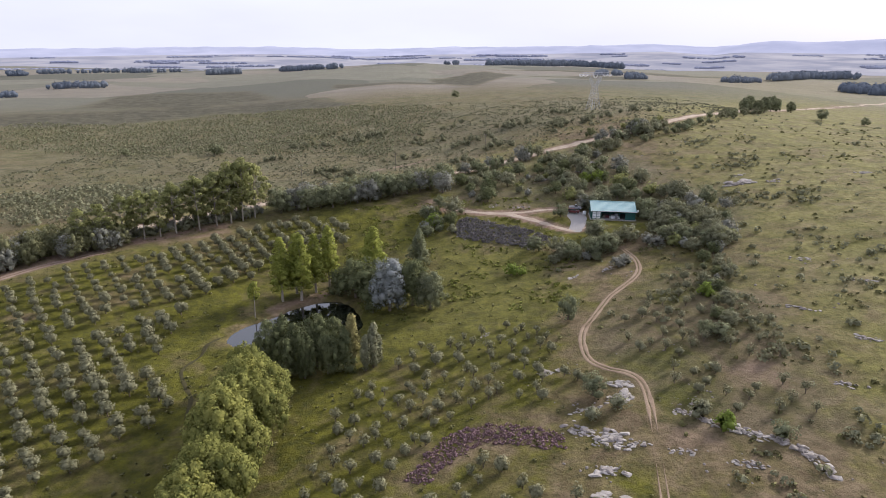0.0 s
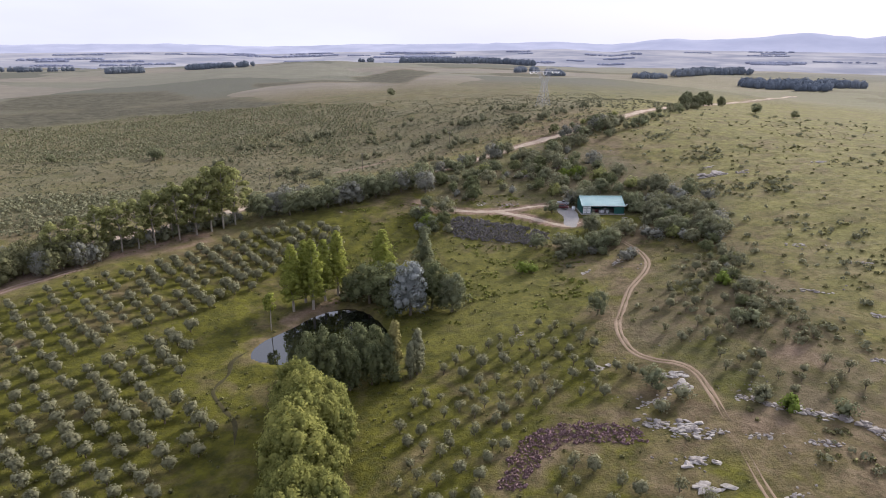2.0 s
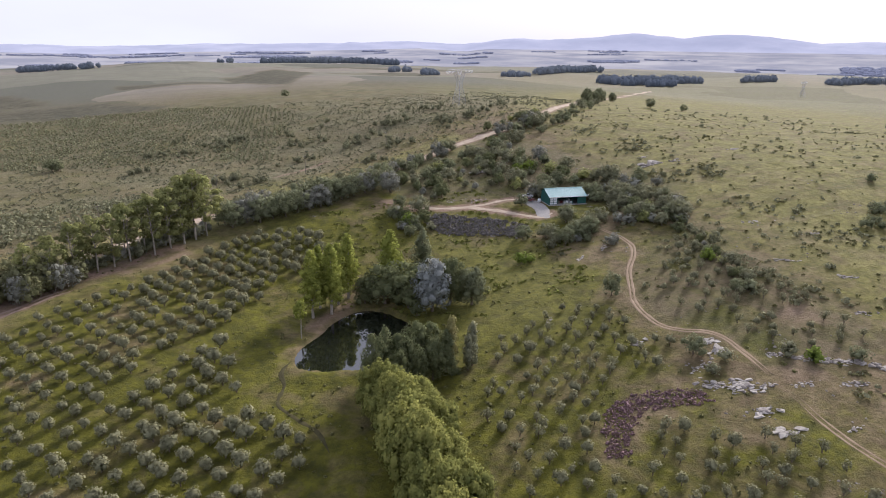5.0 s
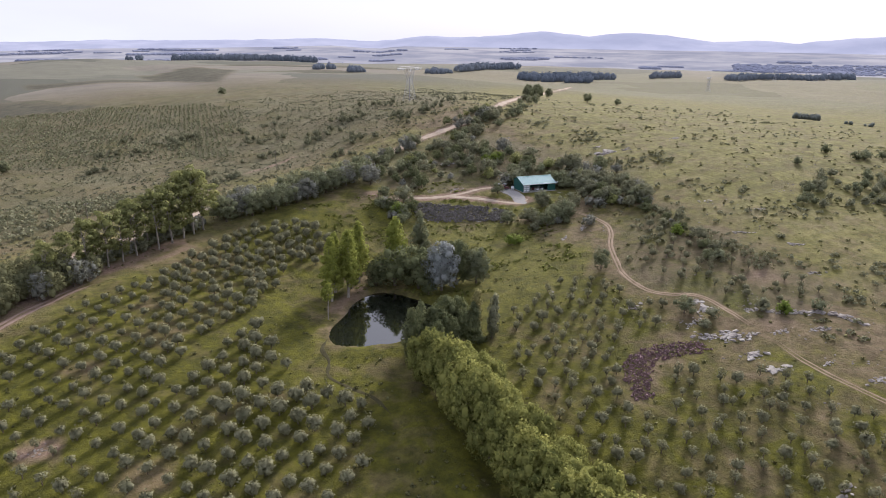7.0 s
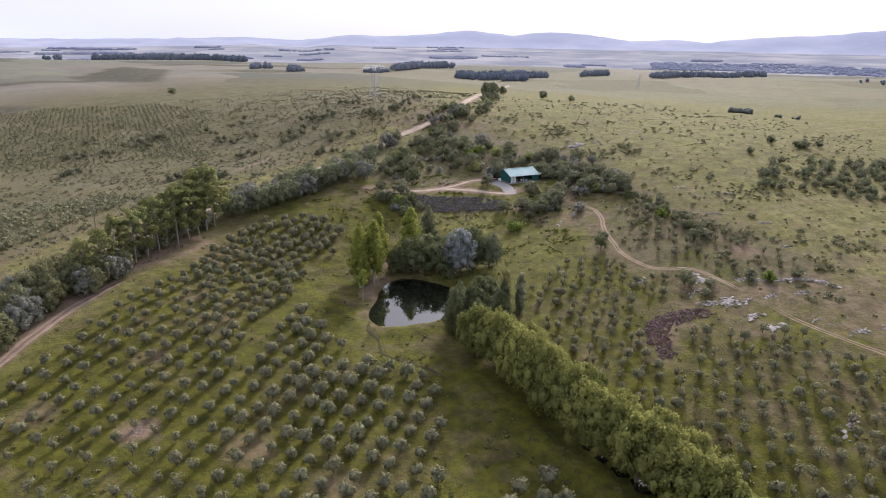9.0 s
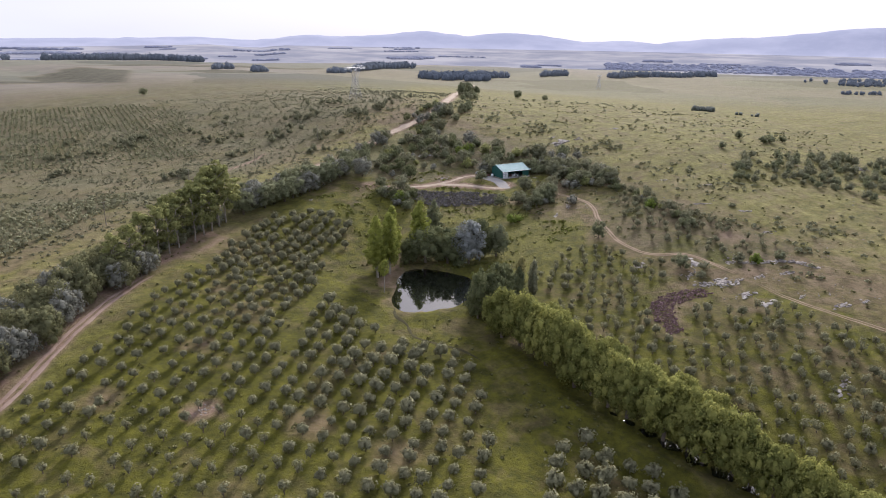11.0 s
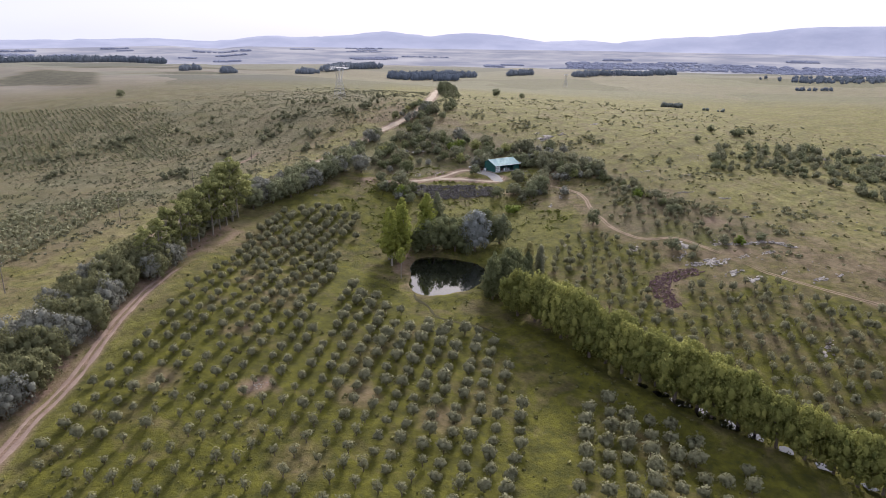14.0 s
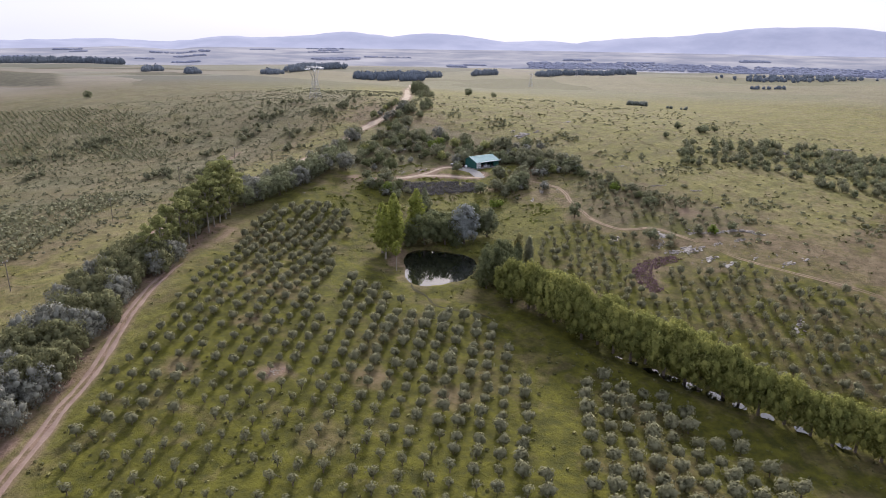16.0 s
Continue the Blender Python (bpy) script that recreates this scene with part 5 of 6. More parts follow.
tagged(new("roadside_scrub", scatter_mesh("roadside_scrub", creeping, sown(26000, 54, -230, 200, 225, 560, west_weight, (0.35, 0.95)), M_LOWSCRUB)), "dark low scrub across the heath beyond the road", "low scrub", kind="stuff")
tagged(new("roadside_tussocks", scatter_mesh("roadside_tussocks", tufts, sown(5500, 55, -230, 200, 215, 480, lambda x, y: 0.7 * smooth(0, 14, (y - 240) - 0.52 * (x + 50)), (0.7, 1.6)), M_LOWSCRUB)), "coarse straw-coloured grass clumps beyond the road", "tussock grass", kind="stuff")
clump_spots = []
r_cl = np.random.RandomState(63)
for cx, cy, spread, count in ((-50, 425, 12, 16), (-83, 412, 8, 9), (43, 377, 14, 14), (-75, 402, 7, 7), (-45, 428, 7, 8), (-19, 343, 9, 8), (-55, 319, 8, 8), (-73, 448, 6, 5), (62, 352, 14, 14), (86, 353, 10, 8), (20, 360, 16, 12), (-10, 388, 14, 9), (30, 330, 14, 12), (-98, 368, 9, 6), (70, 395, 14, 9), (5, 420, 16, 9), (110, 372, 10, 7), (-40, 300, 10, 8), (15, 305, 9, 8)):
    for _ in range(count):
        u, v = r_cl.normal(size=2) * spread * 0.5
        clump_spots.append((cx + u * 1.3 + v * 0.4, cy + v * 0.9, r_cl.uniform(0.7, 1.5), r_cl.uniform(0, 6.28)))
cz = land(np.array([p[0] for p in clump_spots]), np.array([p[1] for p in clump_spots]))
tagged(new("heath_bushes", scatter_mesh("heath_bushes", [v[0] for v in SHAPES["shrub"]], [(x, y, z, s, a) for (x, y, s, a), z in zip(clump_spots, cz)], M_SHRUB)), "dark rounded bushes in clumps across the heath", "bushes", kind="stuff")
# young plantation in rows
r_pl = np.random.RandomState(61)
rows_pl = []
for i in range(150):
    for j in range(0, 222):
        x, y = -430 + i * 3.1 + j * 0.3 + r_pl.normal() * 0.42, 225 + j * 2.0 + r_pl.normal() * 0.5
        rows_pl.append((x, y))
rows_pl = np.array(rows_pl)
edge = np.full(len(rows_pl), -99.0)
for outline in ([(6, 487), (-16, 409), (-32, 362), (-65, 382), (-102, 392), (-160, 412), (-204, 414), (-340, 470), (-420, 600), (-269, 610), (-221, 655), (-151, 660), (-74, 615), (-7, 545)],):
    edge = np.maximum(edge, -poly_dist(rows_pl[:, 0], rows_pl[:, 1], outline))
keep = (edge > 4 * waves(rows_pl[:, 0], rows_pl[:, 1], 50, 31)) & (rows_pl[:, 1] < 680) & (r_pl.rand(len(rows_pl)) < 0.62 + 0.4 * waves(rows_pl[:, 0], rows_pl[:, 1], 45, 33))
rows_pl = rows_pl[keep]
zz = land(rows_pl[:, 0], rows_pl[:, 1])
sap = [tuft(70 + s, 8, 0.42, 0.5, 1.2) for s in range(4)]
tagged(new("plantation_saplings", scatter_mesh("plantation_saplings", sap, [(x, y, z, r_pl.uniform(0.7, 1.5), r_pl.uniform(0, 6)) for (x, y), z in zip(rows_pl, zz)], M_SAPLING)), "young plantation saplings in long rows", "saplings", kind="stuff")
# older planting in bands along the road
r_band = np.random.RandomState(66)
bands = []
for j in range(26):
    for i in range(90):
        u, v = i * 1.9 + r_band.normal() * 0.5, j * 4.1 + r_band.normal() * 0.55
        bands.append((-146 + 0.69 * u - 0.72 * v, 221 + 0.72 * u + 0.69 * v))
bands = np.array(bands)
inside = poly_dist(bands[:, 0], bands[:, 1], [(-150, 222), (-130, 229), (-108, 252), (-90, 270), (-70, 280), (-82, 296), (-100, 300), (-118, 296), (-150, 300), (-215, 262), (-190, 215)])
bands = bands[(inside < 3 * waves(bands[:, 0], bands[:, 1], 26, 35)) & (r_band.rand(len(bands)) < 0.72 + 0.35 * waves(bands[:, 0], bands[:, 1], 30, 36))]
band_bush = [tuft(80 + s, 22, 0.36, 0.95, 1.7) for s in range(4)]
tagged(new("roadside_plantation", scatter_mesh("roadside_plantation", band_bush, [(x, y, z - 0.1, r_band.uniform(0.9, 1.6), r_band.uniform(0, 6)) for (x, y), z in zip(bands, land(bands[:, 0], bands[:, 1]))], M_SHRUB)), "bushy young trees planted in bands beside the road", "saplings", kind="stuff")
# lavender-grey bed before the shed, purple heath among the rocks
bed = [(4.5, 214), (9, 220.5), (15, 218), (22, 213), (29, 208), (36, 199), (35, 195), (29, 190), (22, 196.5), (13, 200), (7, 204)]
spots = [s for s in sown(2600, 56, 2, 38, 188, 222, lambda x, y: (poly_dist(x, y, bed) < -0.3 + 0.9 * waves(x, y, 6, 46)) * 0.8, (0.4, 0.85))]
tagged(new("lavender_bed", scatter_mesh("lavender_bed", low, spots, M_LAVENDER)), "grey-lilac lavender bushes on a stony bed", "lavender", kind="stuff")
heath = [(-6, 90), (-3, 96), (2, 102), (9, 104), (16, 102), (23, 98), (22, 94), (15, 95.5), (8, 97.5), (2, 93), (-2, 87.5)]
tagged(new("purple_heath", scatter_mesh("purple_heath", tufts, sown(3600, 57, -8, 26, 84, 106, lambda x, y: (poly_dist(x, y, heath) < -0.2 + 0.8 * waves(x, y, 5, 45)) * 0.95, (0.4, 0.75)), M_HEATH)), "patch of purple flowering heath among rocks", "heath", kind="stuff")
weeds = sown(4200, 59, -34, 40, 150, 236, lambda x, y: 0.9 * smooth(0.0, 0.6, waves(x, y, 13, 27)) * (poly_dist(x, y, bed) > 1), (0.5, 1.3))
tagged(new("green_weeds", scatter_mesh("green_weeds", tufts, weeds, M_WEED)), "lush green weeds in the damp hollow", "weeds", kind="stuff")
reeds = sown(900, 58, -36, -14, 135, 146, lambda x, y: (np.abs(poly_dist(x, y, POND) - 1.8) < 1.4) * 0.9, (0.8, 1.5))
tagged(new("bank_reeds", scatter_mesh("bank_reeds", tufts, reeds, M_TUSSOCK)), "rough reeds along the pond dam", "reeds", kind="stuff")

# ---- woods on the plain ----
def far_canopy(seed, w, h, leaves, size):
    """A distant tree: a few dense leaf masses with a ragged skin."""
    r = np.random.RandomState(seed)
    B = [(0, 0, h * 0.5, w * 0.8, h * 0.5)] + [(w * 0.6 * math.cos(a), w * 0.6 * math.sin(a), h * r.uniform(0.25, 0.62), w * r.uniform(0.4, 0.6), h * r.uniform(0.28, 0.38)) for a in (0.4, 2.4, 4.5)]
    return merge([leaf_cloud(r, B, leaves, size), cores(B, 0.95)])


far_tree = [far_canopy(90 + s, 4.6, 10.0, 46, 1.05) for s in range(5)]


def wood(x0, y0, x1, y1, width, count, scale, material, seed, words):
    r = np.random.RandomState(seed)
    t = r.rand(count)
    dx, dy = x1 - x0, y1 - y0
    n = math.hypot(dx, dy) + 1e-6
    w = r.uniform(-width / 2, width / 2, count)
    x, y = x0 + dx * t - dy / n * w, y0 + dy * t + dx / n * w
    z = land(x, y)
    me = scatter_mesh("wood", far_tree, [(a, b, c - 0.4, scale * r.uniform(0.75, 1.25), r.uniform(0, 6)) for a, b, c in zip(x, y, z)], material)
    tagged(new("distant_wood", me), words, "distant wood", kind="stuff")


woods = ((343, 293, 353, 283, 6, 18, 0.42), (346, 262, 362, 246, 5, 10, 0.26), (915, 400, 930, 352, 8, 22, 0.5), (604, 1215, 690, 1250, 20, 60, 1.3), (700, 1262, 790, 1290, 20, 60, 1.25), (585, 955, 800, 1000, 70, 190, 1.2), (640, 880, 700, 940, 40, 60, 1.0), (870, 940, 955, 950, 16, 30, 1.1), (960, 835, 1280, 800, 40, 130, 1.1), (1180, 520, 1420, 390, 160, 160, 0.8), (255, 1085, 320, 1165, 14, 26, 1.0),
         (-605, 1045, -530, 1080, 18, 46, 1.0), (-535, 1590, -470, 1620, 24, 60, 1.3), (-390, 1705, -230, 1600, 22, 90, 1.2), (136, 1830, 490, 1785, 30, 220, 1.5), (455, 1065, 570, 1190, 16, 50, 0.95), (705, 1330, 800, 1275, 20, 50, 1.1), (-570, 878, -553, 888, 14, 16, 0.8), (-920, 1455, -895, 1485, 16, 24, 1.1), (274, 970, 318, 1030, 12, 22, 0.9), (-762, 1690, -750, 1700, 12, 14, 1.2), (-1000, 1700, -700, 1850, 20, 70, 1.1), (20, 1700, 60, 1720, 10, 12, 1.0))
# woods past 800 m take the leaf tone with haze and glow mixed in
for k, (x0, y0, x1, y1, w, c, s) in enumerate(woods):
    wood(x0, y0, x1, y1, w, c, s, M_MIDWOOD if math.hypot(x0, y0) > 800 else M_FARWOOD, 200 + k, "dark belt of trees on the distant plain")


hazy_tree = [far_canopy(95 + s, 10.5, 8.0, 5, 2.4) for s in range(5)]


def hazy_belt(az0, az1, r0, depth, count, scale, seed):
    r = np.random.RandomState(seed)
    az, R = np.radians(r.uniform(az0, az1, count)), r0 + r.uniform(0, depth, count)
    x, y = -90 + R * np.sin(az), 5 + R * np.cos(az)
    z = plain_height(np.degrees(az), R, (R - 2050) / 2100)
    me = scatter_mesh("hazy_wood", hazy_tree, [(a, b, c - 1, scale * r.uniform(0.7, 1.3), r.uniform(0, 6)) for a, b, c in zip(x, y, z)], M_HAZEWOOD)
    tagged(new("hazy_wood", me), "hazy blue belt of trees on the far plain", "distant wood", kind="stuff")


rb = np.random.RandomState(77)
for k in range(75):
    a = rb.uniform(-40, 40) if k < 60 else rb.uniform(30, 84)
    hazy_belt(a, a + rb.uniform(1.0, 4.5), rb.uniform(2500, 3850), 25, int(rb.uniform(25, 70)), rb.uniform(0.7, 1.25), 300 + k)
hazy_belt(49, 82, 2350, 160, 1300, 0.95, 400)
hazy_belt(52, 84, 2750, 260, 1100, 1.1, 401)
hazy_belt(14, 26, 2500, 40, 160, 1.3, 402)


# ---- shed ----
def slab(name, dims, material, parent, label="", bevel=0.0):
    return part(name, box_mesh(name, dims, material, bevel), parent, label)


def build_shed():
    L, D, ZF, ZB, ZR, YR = 14.6, 7.8, 3.35, 3.9, 5.2, 4.9     # length, depth, eaves, ridge height and place
    shed = tagged(new("shed"), "dark green metal shed with a pale turquoise roof and open front", "shed")
    shed.matrix_basis = pose(52.0, 211.9, 13.22, 0, 0, -8)
    slab("floor_slab", (-0.4, L + 0.4, -1.3, D + 0.2, -0.6, 0.06), M_FLOOR, shed, "grey concrete floor slab")
    for x0, name in ((0.0, "side_wall"), (L - 0.14, "side_wall")):
        bm = bmesh.new()
        outline = [(0, 0.06), (D, 0.06), (D, ZB - 0.1), (YR, ZR - 0.1), (0, ZF - 0.1)]
        a = [bm.verts.new((x0, y, z)) for y, z in outline]
        b = [bm.verts.new((x0 + 0.14, y, z)) for y, z in outline]
        bm.faces.new(a[::-1])
        bm.faces.new(b)
        for i in range(5):
            bm.faces.new((a[i], a[(i + 1) % 5], b[(i + 1) % 5], b[i]))
        wall = part(name, bm_mesh(name, bm, M_GREEN_WALL), shed)
        side = -0.03 if x0 == 0 else L + 0.01
        rib_me = box_mesh("rib", (side, side + 0.02, -0.03, 0.03, 0.1, ZF - 0.2), M_GREEN_WALL)
        for k in range(1, 13):
            part("rib", rib_me, wall, at=pose(0, k * 0.6, 0))
    slab("back_wall", (0.14, L - 0.14, D - 0.14, D, 0.06, ZB - 0.1), M_GREEN_WALL, shed)
    slab("front_wall", (L - 3.4, L - 0.14, 0.0, 0.14, 0.06, ZF - 0.15), M_GREEN_WALL, shed, "closed dark green front bay")
    slab("lintel", (0.14, L - 0.14, 0.0, 0.12, ZF - 0.55, ZF - 0.12), M_GREEN_WALL, shed)
    post_me = box_mesh("post", (-0.08, 0.08, -0.08, 0.08, 0.06, ZF - 0.55), M_GREEN_WALL, 0.01)
    for x in (0.25, 3.3, 6.4, 9.4):
        part("post", post_me, shed, at=pose(x, 0.1, 0))
    # white louvred screen in the first bay
    screen = slab("screen", (0.4, 3.1, 0.02, 0.08, 0.12, ZF - 0.6), M_GREEN_WALL, shed, "screen of white panels on a dark frame")
    for row in range(3):
        for col in range(2):
            slab("panel", (0.45 + col * 1.36, 1.66 + col * 1.36, -0.05, 0.016, 0.22 + row * 0.84, 0.88 + row * 0.84), M_WHITE, screen)
    for row in range(2):
        slab("rail", (0.42, 3.08, -0.02, 0.016, 0.99 + row * 0.84, 1.06 + row * 0.84), M_STEEL, screen)
    # roof sheets, lapped, with folded ribs
    def sheet(y0, z0, y1, z1, name):
        bm = bmesh.new()
        prof = [(0, 0), (0.08, 0.05), (0.16, 0), (0.36, 0), (0.44, 0.05), (0.52, 0), (0.72, 0), (0.80, 0.05), (0.88, 0), (1.075, 0.012)]
        top = [[bm.verts.new((x, y, z + h)) for x, h in prof] for y, z in ((y0, z0), (y1, z1))]
        for i in range(len(prof) - 1):
            bm.faces.new((top[0][i], top[0][i + 1], top[1][i + 1], top[1][i]))
        return bm_mesh(name, bm, M_TIN)

    front, back = sheet(-0.75, ZF - 0.32, YR + 0.03, ZR + 0.02, "roof_sheet"), sheet(YR - 0.03, ZR + 0.02, D + 0.4, ZB - 0.12, "roof_sheet")
    deck = bmesh.new()
    for y0, z0, y1, z1 in ((-0.7, ZF - 0.38, YR, ZR - 0.05), (YR, ZR - 0.05, D + 0.35, ZB - 0.18)):
        v = [deck.verts.new(p) for p in ((-0.28, y0, z0), (L + 0.28, y0, z0), (L + 0.28, y1, z1), (-0.28, y1, z1))]
        deck.faces.new(v)
    bmesh.ops.solidify(deck, geom=deck.faces[:], thickness=0.06)
    roof = part("roof", bm_mesh("roof", deck, M_GREEN_WALL), shed, "pale turquoise sheet-metal roof")
    for k in range(14):
        part("roof_sheet", front, roof, at=pose(-0.3 + k * 1.075, 0, 0))
        part("roof_sheet", back, roof, at=pose(-0.3 + k * 1.075, 0, 0))
    slab("ridge_cap", (-0.32, L + 0.45, YR - 0.18, YR + 0.18, ZR + 0.04, ZR + 0.09), M_TIN, roof)
    slab("fascia", (-0.32, L + 0.45, -0.82, -0.76, ZF - 0.47, ZF - 0.28), M_WHITE, roof, "pale front gutter")
    # dish at the eaves corner
    bm = bmesh.new()
    bmesh.ops.create_uvsphere(bm, u_segments=16, v_segments=8, radius=0.45)
    bmesh.ops.delete(bm, geom=[v for v in bm.verts if v.co.z > -0.12], context="VERTS")
    bmesh.ops.solidify(bm, geom=bm.faces[:], thickness=0.03)
    part("dish", bm_mesh("dish", bm, M_WHITE, True), shed, "white satellite dish", pose(L + 0.5, -0.3, ZF + 0.1, -60, 0, 20))
    slab("dish_arm", (L - 0.1, L + 0.5, -0.32, -0.27, ZF - 0.32, ZF - 0.27), M_STEEL, shed)
    return shed


build_shed()


def on_shed_floor(x, y):
    c, s = math.cos(radians(-8)), math.sin(radians(-8))
    return 52.0 + c * x - s * y, 211.9 + s * x + c * y


def crate(x, y, w, d, h, material, words, z=13.28):
    cx, cy = on_shed_floor(x, y)
    box_thing = tagged(new("storage_box"), words, "storage box", "boxes in the shed")
    box_thing.matrix_basis = pose(cx, cy, z, 0, 0, random.uniform(-14, 4))
    slab("body", (-w / 2, w / 2, -d / 2, d / 2, 0, h), material, box_thing, bevel=0.02)
    slab("lid", (-w / 2 - 0.02, w / 2 + 0.02, -d / 2 - 0.02, d / 2 + 0.02, h + 0.004, h + 0.07), material, box_thing, bevel=0.01)


for x, y, w, d, h, m, words in ((4.4, 1.8, 0.9, 0.7, 1.0, M_TIMBER, "weathered wooden storage box under the roof"), (5.6, 2.4, 1.3, 0.8, 0.8, M_CARRED, "dark red storage box under the roof"), (7.2, 1.6, 1.6, 0.9, 0.9, M_WHITE, "white storage chest under the roof"), (8.6, 2.6, 1.0, 0.9, 1.3, M_STEEL, "grey metal storage box under the roof"), (9.3, 1.4, 0.8, 0.7, 0.7, M_WHITE, "white storage chest under the roof")):
    crate(x, y, w, d, h, m, words)


# ---- vehicles, tank, poles ----
def build_car(x, y, turn, paint, label, pickup=False):
    car = tagged(new("car"), label, "car", "parked cars")
    z = max(gz(x + a, y + b) for a in (-1, 1) for b in (-1, 1)) + 0.06
    car.matrix_basis = pose(x, y, z, 0, 0, turn)
    bm = bmesh.new()
    lower = [(-2.15, 0.38), (-2.2, 0.75), (-2.1, 0.98), (-0.95, 1.05), (1.05, 1.06), (2.1, 0.92), (2.2, 0.62), (2.15, 0.34)]
    rings = []
    for yy in (-0.84, -0.78, 0.78, 0.84):
        k = 0.0 if abs(yy) > 0.8 else 0.05
        rings.append([bm.verts.new((px, yy, pz + (k if 0.9 < pz else 0))) for px, pz in lower])
    for a, b in zip(rings[:-1], rings[1:]):
        for i in range(8):
            bm.faces.new((a[i], a[(i + 1) % 8], b[(i + 1) % 8], b[i]))
    bm.faces.new(rings[0][::-1])
    bm.faces.new(rings[-1])
    bmesh.ops.recalc_face_normals(bm, faces=bm.faces[:])
    body = part("body", bm_mesh("body", bm, paint), car)
    bm = bmesh.new()
    x1 = 0.25 if pickup else 1.75
    low, top = [(-0.95, 1.06), (x1, 1.06)], [(-0.45, 1.58), (x1 - 0.3, 1.6)]
    v = [bm.verts.new(p) for p in ((low[0][0], -0.76, 1.08), (low[1][0], -0.76, 1.08), (low[1][0], 0.76, 1.08), (low[0][0], 0.76, 1.08), (top[0][0], -0.62, top[0][1]), (top[1][0], -0.62, top[1][1]), (top[1][0], 0.62, top[1][1]), (top[0][0], 0.62, top[0][1]))]
    for f in ((4, 5, 6, 7), (0, 1, 5, 4), (1, 2, 6, 5), (2, 3, 7, 6), (3, 0, 4, 7)):
        bm.faces.new([v[i] for i in f])
    bmesh.ops.recalc_face_normals(bm, faces=bm.faces[:])
    part("cabin_glass", bm_mesh("cabin_glass", bm, M_GLASS), car, "dark tinted windows")
    slab("roof_panel", (top[0][0] - 0.05, top[1][0] + 0.05, -0.64, 0.64, 1.604, 1.66), paint, car, bevel=0.02)
    for sx in (-1.35, 1.35):
        for sy in (-0.8, 0.8):
            bm = bmesh.new()
            bmesh.ops.create_cone(bm, cap_ends=True, segments=18, radius1=0.34, radius2=0.34, depth=0.2)
            wheel = part("wheel", bm_mesh("wheel", bm, M_TYRE), car, "black tyre", pose(sx, sy, 0.34, 90))
            bm = bmesh.new()
            bmesh.ops.create_cone(bm, cap_ends=True, segments=14, radius1=0.2, radius2=0.2, depth=0.22)
            part("rim", bm_mesh("rim", bm, M_STEEL), wheel, "grey metal rim")
    for sy in (-0.6, 0.6):
        slab("headlight", (-2.225, -2.16, sy - 0.16, sy + 0.16, 0.68, 0.82), M_WHITE, car, "clear headlight")
        slab("tail_light", (2.16, 2.215, sy - 0.12, sy + 0.12, 0.66, 0.84), M_CARRED, car, "red tail light")


build_car(47.2, 218.6, 160, M_CARRED, "dark red car parked beside the shed")
build_car(48.6, 222.4, 170, M_CARGREY, "silver-grey pickup parked beside the shed", True)

tank = tagged(new("water_tank"), "white plastic water tank beside the shed wall", "water tank")
tank.matrix_basis = pose(50.9, 217.2, gz(50.9, 217.2), 0, 0, 0)
bm = bmesh.new()
bmesh.ops.create_cone(bm, cap_ends=True, segments=24, radius1=0.62, radius2=0.62, depth=1.3, matrix=Matrix.Translation((0, 0, 0.7)))
bmesh.ops.bevel(bm, geom=[e for e in bm.edges if len(e.link_faces) == 2 and abs(e.verts[0].co.z - e.verts[1].co.z) < 0.01], offset=0.08, segments=2, affect="EDGES")
part("body", bm_mesh("body", bm, M_WHITE, True), tank)
bm = bmesh.new()
bmesh.ops.create_cone(bm, cap_ends=True, segments=16, radius1=0.25, radius2=0.22, depth=0.14, matrix=Matrix.Translation((0, 0, 1.41)))
part("lid", bm_mesh("lid", bm, M_STEEL, True), tank)


def pole(x, y, h=8.5):
    p = tagged(new("power_pole"), "slim grey wooden power pole beside the road", "power pole", "roadside power poles")
    p.matrix_basis = pose(x, y, gz(x, y), 0, 0, 35)
    V, Q = tubes([[((0, 0, -0.4), 0.13), ((0, 0, h), 0.09)]], 8)
    part("shaft", mesh_of("shaft", V, Q, M_TIMBER, True), p)
    slab("crossarm", (-0.8, 0.8, -0.06, 0.06, h - 0.5, h - 0.38), M_TIMBER, p)
    for k in (-0.7, 0, 0.7):
        slab("insulator", (k - 0.05, k + 0.05, -0.05, 0.05, h - 0.376, h - 0.2), M_INSULATOR, p)


for x, y in ((-100, 251), (-144, 203), (-60, 283), (-20, 308), (24, 326)):
    pole(x, y)


